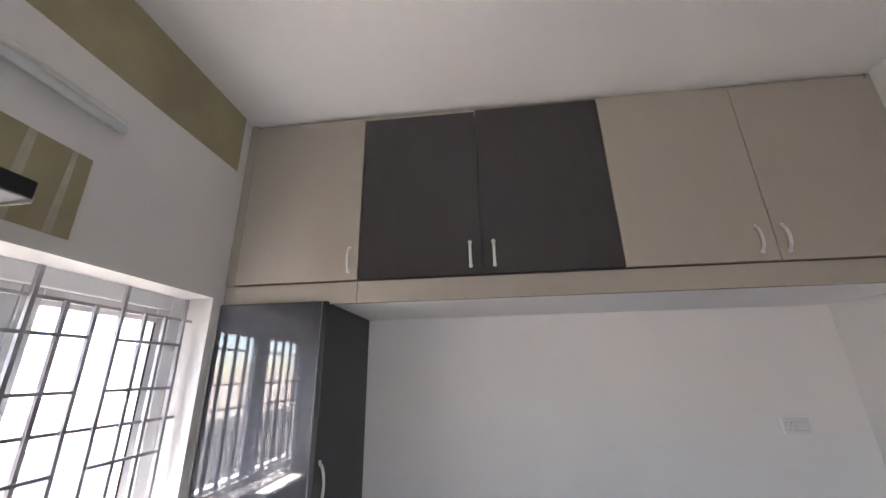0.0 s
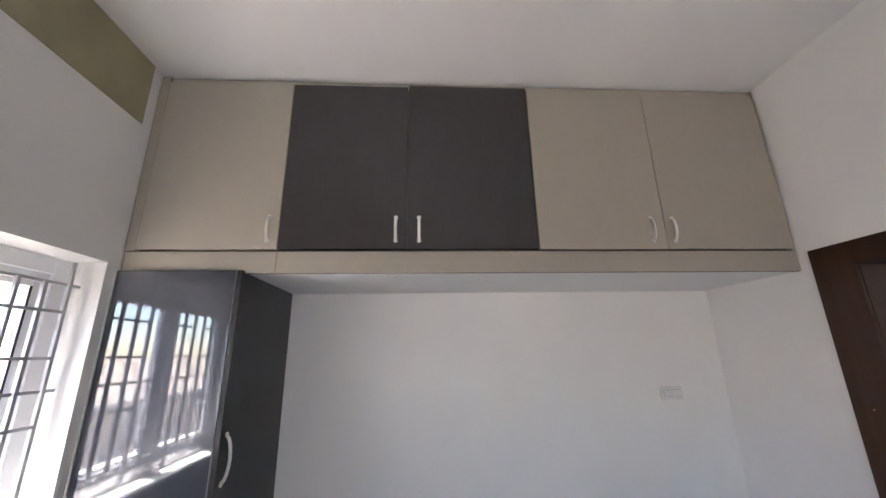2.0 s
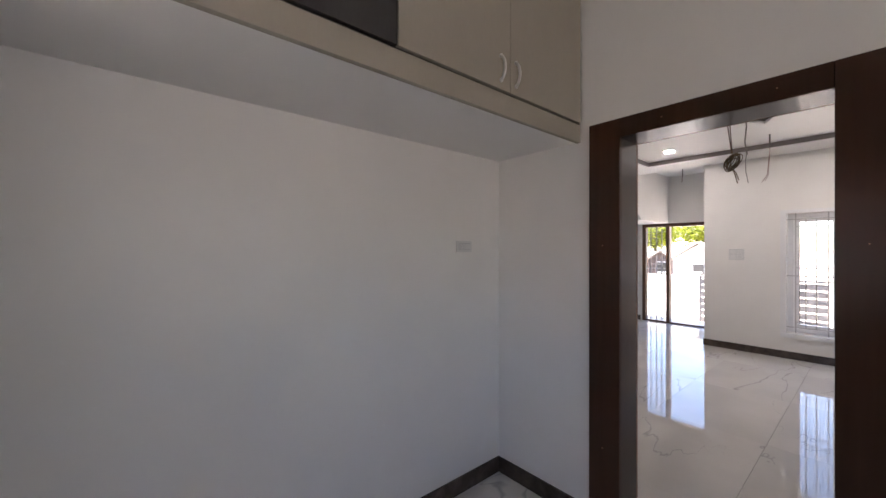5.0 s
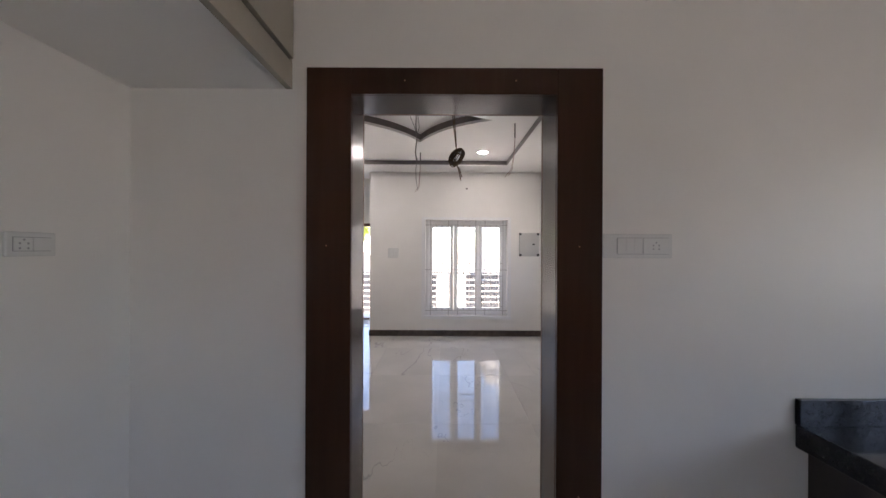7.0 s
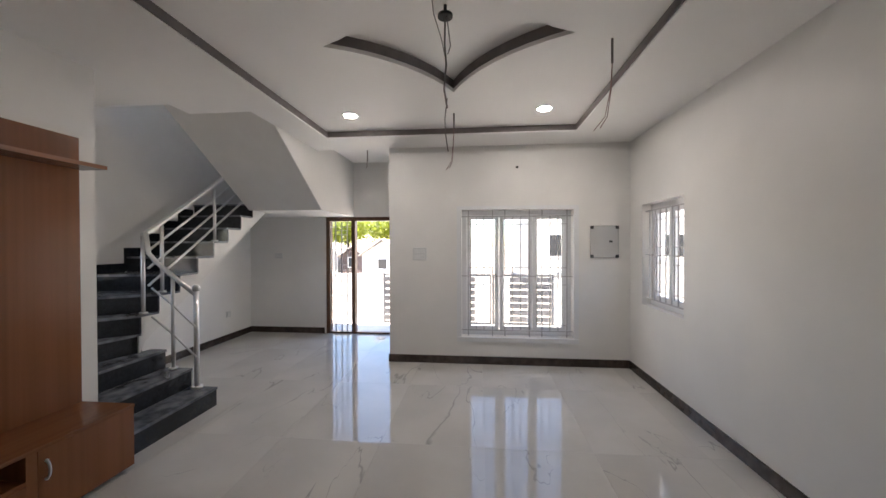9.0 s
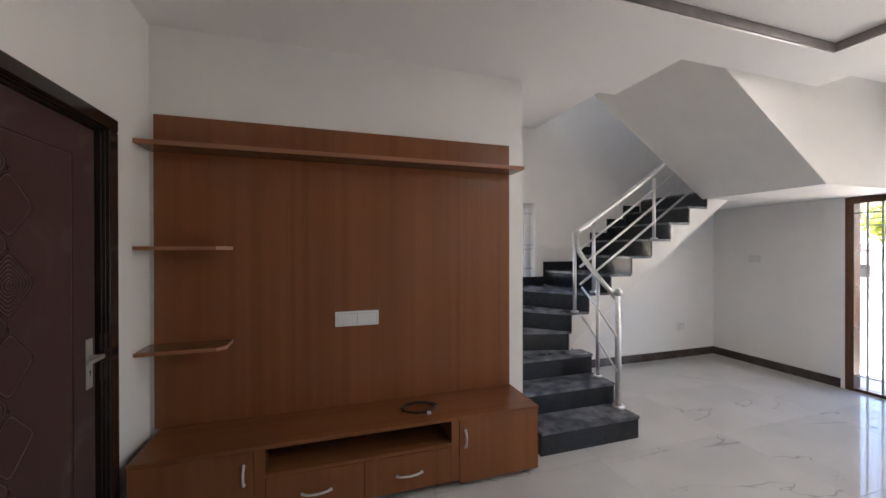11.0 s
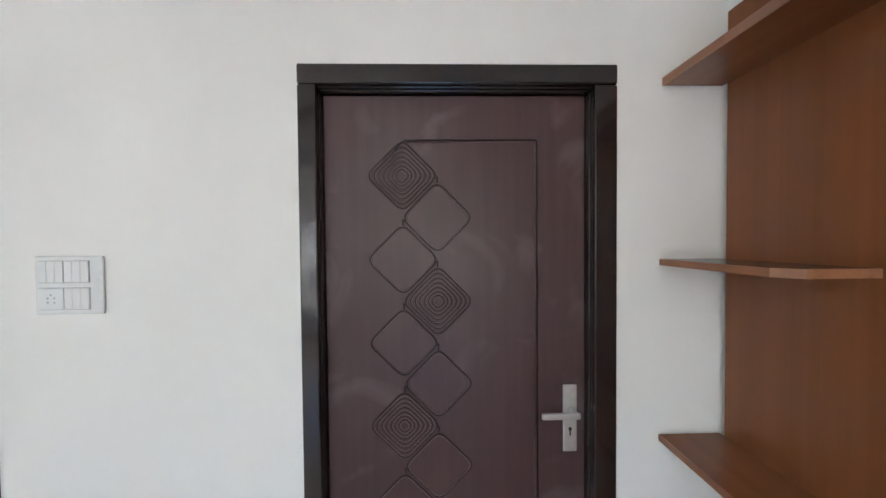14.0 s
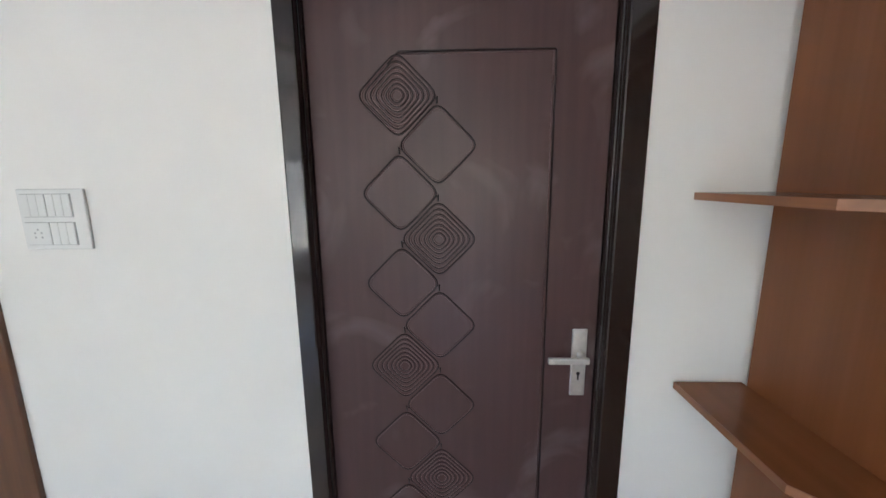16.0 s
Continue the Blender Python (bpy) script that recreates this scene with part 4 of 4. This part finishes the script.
part("wire", tube([(1.86, -0.845, TZ + 0.10), (1.90, -0.83, 2.80), (2.10, -0.83, 2.72), (2.30, -0.85, 2.70), (2.43, -0.86, 2.66)], 0.003, 6), GREYWIRE, fan)
part("wire", tube([(2.43, -0.87, 2.90), (2.45, -0.89, 2.74), (2.43, -0.875, 2.68)], 0.003, 6), GREYWIRE, fan)


def drop_wire(x, y, z, length, sway):
    t = thing("dangling_wire", (x, y, z), "thin grey and pink wires dangling from the ceiling", "cable", "dangling wires")
    part("sleeve", tube([(x, y, z), (x, y, z - 0.16)], 0.008, 6), GREYWIRE, t)
    for s in (1, 0.6):
        part("wire", tube([(x, y, z - 0.16), (x, y + 0.01 * s, z - 0.16 - length * 0.4), (x + sway * 0.3, y + sway * 0.35 * s, z - 0.16 - length * 0.8), (x + sway * 0.5, y + sway * s, z - 0.16 - length * (0.9 + 0.1 * s))], 0.003, 5), REDWIRE, t)


drop_wire(2.714, -1.924, TZ, 0.42, 0.10)
drop_wire(3.97, -0.807, TZ, 0.40, 0.08)
drop_wire(5.6, 0.6, 2.95, 0.10, 0.02)
hk = thing("wall_wire_stub", (4.965, -1.54, 2.52), "black wire stub on the front wall", "cable")
part("stub", tube([(4.975, -1.54, 2.52), (4.94, -1.54, 2.515)], 0.016, 8), GASKET, hk)

# ---- kitchen fittings on the window wall ----
bt = thing("tube_light", (-2.94, -1.8, 2.55), "white tube light batten on the wall, unlit", "lamp")
part("batten", box(-2.949, -2.915, -2.42, -1.22, 2.535, 2.575, 0.004), PLASTIC, bt)
part("tube", tube([(-2.905, -2.40, 2.53), (-2.905, -1.235, 2.53)], 0.014, 10), UPVC, bt)
st = thing("wire_stub", (-2.948, -1.396, 2.575), "short dark wire end on the kitchen wall", "cable")
part("wire_end", tube([(-2.951, -1.398, 2.585), (-2.93, -1.40, 2.568)], 0.009, 8), GASKET, st)

GREENLAM = mat("grey_green_laminate", (0.30, 0.34, 0.31), 0.3, var=0.02)
hc = thing("wall_cabinet", (-2.78, -2.1, 1.45), "pale grey-green wall cabinet with a black top board", "cabinet")
part("body", box(-2.949, -2.64, -2.60, -1.642, 1.45, 2.085, 0.003), GREENLAM, hc)
part("side_panel", box(-2.949, -2.64, -1.640, -1.622, 1.45, 2.085, 0.002), GREENLAM, hc)
part("top_board", box(-2.949, -2.60, -2.61, -1.595, 2.086, 2.124, 0.004), TALLLAM, hc)
part("edge_strip", box(-2.949, -2.605, -1.5945, -1.592, 2.082, 2.096), EDGEW, hc, "white edging strip")
part("door", box(-2.639, -2.621, -2.595, -1.644, 1.455, 2.08, 0.002), LIGHTLAM, hc)

# ---- outdoors ----
setting("ground", prism([(math.cos(a) * 900, math.sin(a) * 900) for a in [2 * math.pi * k / 48 for k in range(48)]], "z", -0.9, -0.5), GROUND, "pale sandy ground reaching to the horizon", "ground")
setting("pavement_porch", box(6.62, 7.3, -3.4, 3.2, -0.5, -0.03), PAVE, "pale tiled porch before the entrance", "porch")
setting("pavement_front", box(5.2, 6.62, -3.4, -0.09, -0.5, -0.03), PAVE, "pale tiled strip before the front window", "porch")

setting("pavement_drive", box(7.3, 9.4, -8.0, 8.0, -0.52, -0.44), PAVE, "pale paved drive inside the gate", "drive")
cw = thing("compound_wall", (9.5, 0, -0.5), "low white compound wall in front of the house", "wall")
part("wall", box(9.4, 9.55, 1.56, 9.0, -0.5, 0.80), PLASTER, cw)
part("wall", box(9.4, 9.55, -9.0, -3.06, -0.5, 0.80), PLASTER, cw)
for y in (1.38, -3.06):
    part("pier", box(9.36, 9.60, y, y + 0.18, -0.5, 0.86), PLASTER, cw)
    part("cap", box(9.33, 9.63, y - 0.03, y + 0.21, 0.861, 0.90), PLASTER, cw)

cw = thing("compound_wall", (-7.5, 0, -0.5), "white boundary wall beyond the kitchen window", "wall")
part("wall", box(-7.6, -7.45, -12.0, 12.0, -0.5, 0.95), PLASTER, cw)


def gate(y0, y1, flip):
    """A leaf with slats over one part and pale uprights beside them. flip: the uprights stand at the higher y."""
    g = thing("gate", (9.45, (y0 + y1) / 2, -0.5), "dark slatted gate leaf with pale upright bars", "gate", "front gates")
    part("gate_frame", box(9.43, 9.46, y0, y0 + 0.04, -0.43, 0.81), GATE, g)
    part("gate_frame", box(9.43, 9.46, y1 - 0.04, y1, -0.43, 0.81), GATE, g)
    part("gate_frame", box(9.43, 9.46, y0 + 0.04, y1 - 0.04, 0.77, 0.81), GATE, g)
    part("gate_frame", box(9.43, 9.46, y0 + 0.04, y1 - 0.04, -0.43, -0.39), GATE, g)
    for y in (y0 + 0.3, y1 - 0.3):
        part("gate_foot", tube([(9.445, y, -0.5), (9.445, y, -0.43)], 0.02, 8), GATE, g)
    a, b = (y0 + 0.04, y1 - 0.40) if flip else (y0 + 0.40, y1 - 0.04)
    for k in range(7):
        z = -0.37 + 0.163 * k
        part("slat", box(9.435, 9.455, a, b, z, z + 0.125), GATE, g)
    for i in range(4):
        y = (b + 0.03 if flip else y0 + 0.06) + 0.085 * i
        part("upright", box(9.435, 9.455, y, y + 0.05, -0.39, 0.77), UPVC, g)
    return g


gate(-1.36, 1.36, False)
gate(-2.86, -1.40, True)


def house(name, x0, x1, y0, y1, h, ridge, material, label, axis="y"):
    t = thing(name, ((x0 + x1) / 2, (y0 + y1) / 2, -0.5), label, "house")
    part("wall", box(x0, x1, y0, y1, -0.5, h), material, t)
    if ridge:
        if axis == "y":
            m = (y0 + y1) / 2
            part("gable", prism([(y0, h), (y1, h), (m, h + ridge - 0.1)], "x", x0 + 0.02, x1 - 0.02), material, t)
            for s, e in ((y0 - 0.4, m), (y1 + 0.4, m)):
                part("roof", prism([(s, h - 0.15), (e, h + ridge), (e, h + ridge + 0.14), (s, h - 0.01)], "x", x0 - 0.4, x1 + 0.4), ROOF, t)
        else:
            m = (x0 + x1) / 2
            part("gable", prism([(x0, h), (x1, h), (m, h + ridge - 0.1)], "y", y0 + 0.02, y1 - 0.02), material, t)
            for s, e in ((x0 - 0.4, m), (x1 + 0.4, m)):
                part("roof", prism([(s, h - 0.15), (e, h + ridge), (e, h + ridge + 0.14), (s, h - 0.01)], "y", y0 - 0.4, y1 + 0.4), ROOF, t)
    else:
        part("parapet", box(x0 - 0.1, x1 + 0.1, y0 - 0.1, y1 + 0.1, h, h + 0.35), material, t)
    side = x0 if x0 > 0 else x1
    o = -0.02 if x0 > 0 else 0.02
    k = max(2, int((y1 - y0) / 2.6))
    for i in range(k):
        y = y0 + (y1 - y0) * (i + 0.5) / k
        wn_ = part("window", box(min(side, side + o), max(side, side + o), y - 0.5, y + 0.5, 0.9, 2.1), UPVC, t)
        part("pane", box(min(side + o, side + 1.4 * o), max(side + o, side + 1.4 * o), y - 0.43, y + 0.43, 0.97, 2.03), GASKET, wn_)
    return t


house("house", 19, 27, -14.5, -3.6, 5.6, 0, PLASTER, "white flat-roofed two-storey house across the road")
house("house", -30, -23, -9.0, 8.0, 2.7, 1.6, PLASTER, "white house with a red tiled roof beyond the kitchen", "x")
house("house", -1, 8, -16, -9, 5.0, 0, PLASTER, "white neighbouring house beside the hall", "x")


def outbuilding(x0, x1, y0, y1, h, ridge, material, label):
    """A small gabled shed with one dark opening in the gable end towards the road."""
    t = thing("outbuilding", ((x0 + x1) / 2, (y0 + y1) / 2, -0.5), label, "outbuilding")
    m = (y0 + y1) / 2
    part("wall", box(x0, x1, y0, y1, -0.5, h), material, t)
    part("gable", prism([(y0, h), (y1, h), (m, h + ridge - 0.06)], "x", x0, x1), material, t)
    for s, e in ((y0 - 0.2, m), (y1 + 0.2, m)):
        part("roof", prism([(s, h - 0.13), (e, h + ridge), (e, h + ridge + 0.07), (s, h - 0.06)], "x", x0 - 0.25, x1 + 0.2), GREYROOF, t)
    op = part("opening", box(x0 - 0.02, x0 - 0.002, m - 0.32, m + 0.32, 0.05, 0.75), UPVC, t)
    part("pane", box(x0 - 0.026, x0 - 0.021, m - 0.27, m + 0.27, 0.10, 0.70), GASKET, op)


outbuilding(22, 25, 3.5, 6.0, 1.0, 0.85, PLASTER, "small white gabled outbuilding beyond the compound wall")
outbuilding(24, 27, 6.5, 8.1, 0.85, 0.55, DARKSHED, "small dark-fronted shed beyond the compound wall")
outbuilding(25, 28, 8.7, 10.6, 0.95, 0.7, PLASTER, "small white gabled shed beyond the compound wall")


def tree(x, y, height, spread, seed):
    rnd = random.Random(seed)
    t = thing("tree", (x, y, -0.5), "leafy green tree with a slim brown trunk", "tree", "trees beyond the road")
    bm = bmesh.new()
    tops = []
    for k in range(6):
        a = 2.1 * k + rnd.uniform(-0.4, 0.4)
        r = spread * rnd.uniform(0.35, 0.8)
        tip = Vector((x + r * math.cos(a), y + r * math.sin(a), height * rnd.uniform(0.6, 0.95)))
        p0 = Vector((x, y, height * 0.33))
        mid = (p0 + tip) / 2 + Vector((0, 0, 0.2))
        add_tube(bm, [p0, mid, tip], 0.05, 6)
        tops += [tip, mid]
    add_tube(bm, [(x, y, -0.55), (x + 0.06, y, height * 0.2), (x, y, height * 0.4)], 0.14, 8)
    part("trunk", bm, BARK, t)
    verts, faces = [], []
    for _ in range(4200):
        c = rnd.choice(tops) + Vector((rnd.gauss(0, spread * 0.26), rnd.gauss(0, spread * 0.26), rnd.gauss(0, height * 0.09)))
        u = Vector((rnd.gauss(0, 1), rnd.gauss(0, 1), rnd.gauss(0, 1))).normalized()
        v = u.orthogonal().normalized()
        s = rnd.uniform(0.12, 0.30)
        n0 = len(verts)
        verts += [c - u * s, c + v * s * 0.45, c + u * s, c - v * s * 0.45]
        faces.append((n0, n0 + 1, n0 + 2, n0 + 3))
    me = bpy.data.meshes.new("crown")
    me.from_pydata(verts, [], faces)
    me.materials.append(FOLIAGE)
    cr = new("crown", me)
    cr.parent = t
    cr.matrix_parent_inverse = t.matrix_world.inverted()


for i, (x, y, h, s) in enumerate(((46, 10.8, 5.4, 3.2), (43, 14.5, 4.8, 2.8), (50, 17.5, 5.6, 3.0), (40, 19, 5.0, 2.6))):
    tree(x, y, h, s, 11 + i)

# ---- floor tiles ----
TILE_X, TILE_Y = 1.2, 0.8
shared = {}
for i in range(9):
    for j in range(10):
        x0, y0 = -3.0 + TILE_X * i, -4.3 + TILE_Y * j
        x1, y1 = min(x0 + TILE_X, 6.40), min(y0 + TILE_Y, 3.0)
        if x1 - x0 < 0.05 or y1 - y0 < 0.05:
            continue
        key = (round(x1 - x0, 3), round(y1 - y0, 3))
        if key not in shared:
            bm = box(-key[0] / 2 + 0.0008, key[0] / 2 - 0.0008, -key[1] / 2 + 0.0008, key[1] / 2 - 0.0008, -0.012, 0.0)
            me = bpy.data.meshes.new("tile")
            bm.to_mesh(me)
            bm.free()
            me.materials.append(MARBLE)
            shared[key] = me
        ob = new("tile", shared[key])
        ob.location = ((x0 + x1) / 2, (y0 + y1) / 2, 0)
        ob.parent = floor
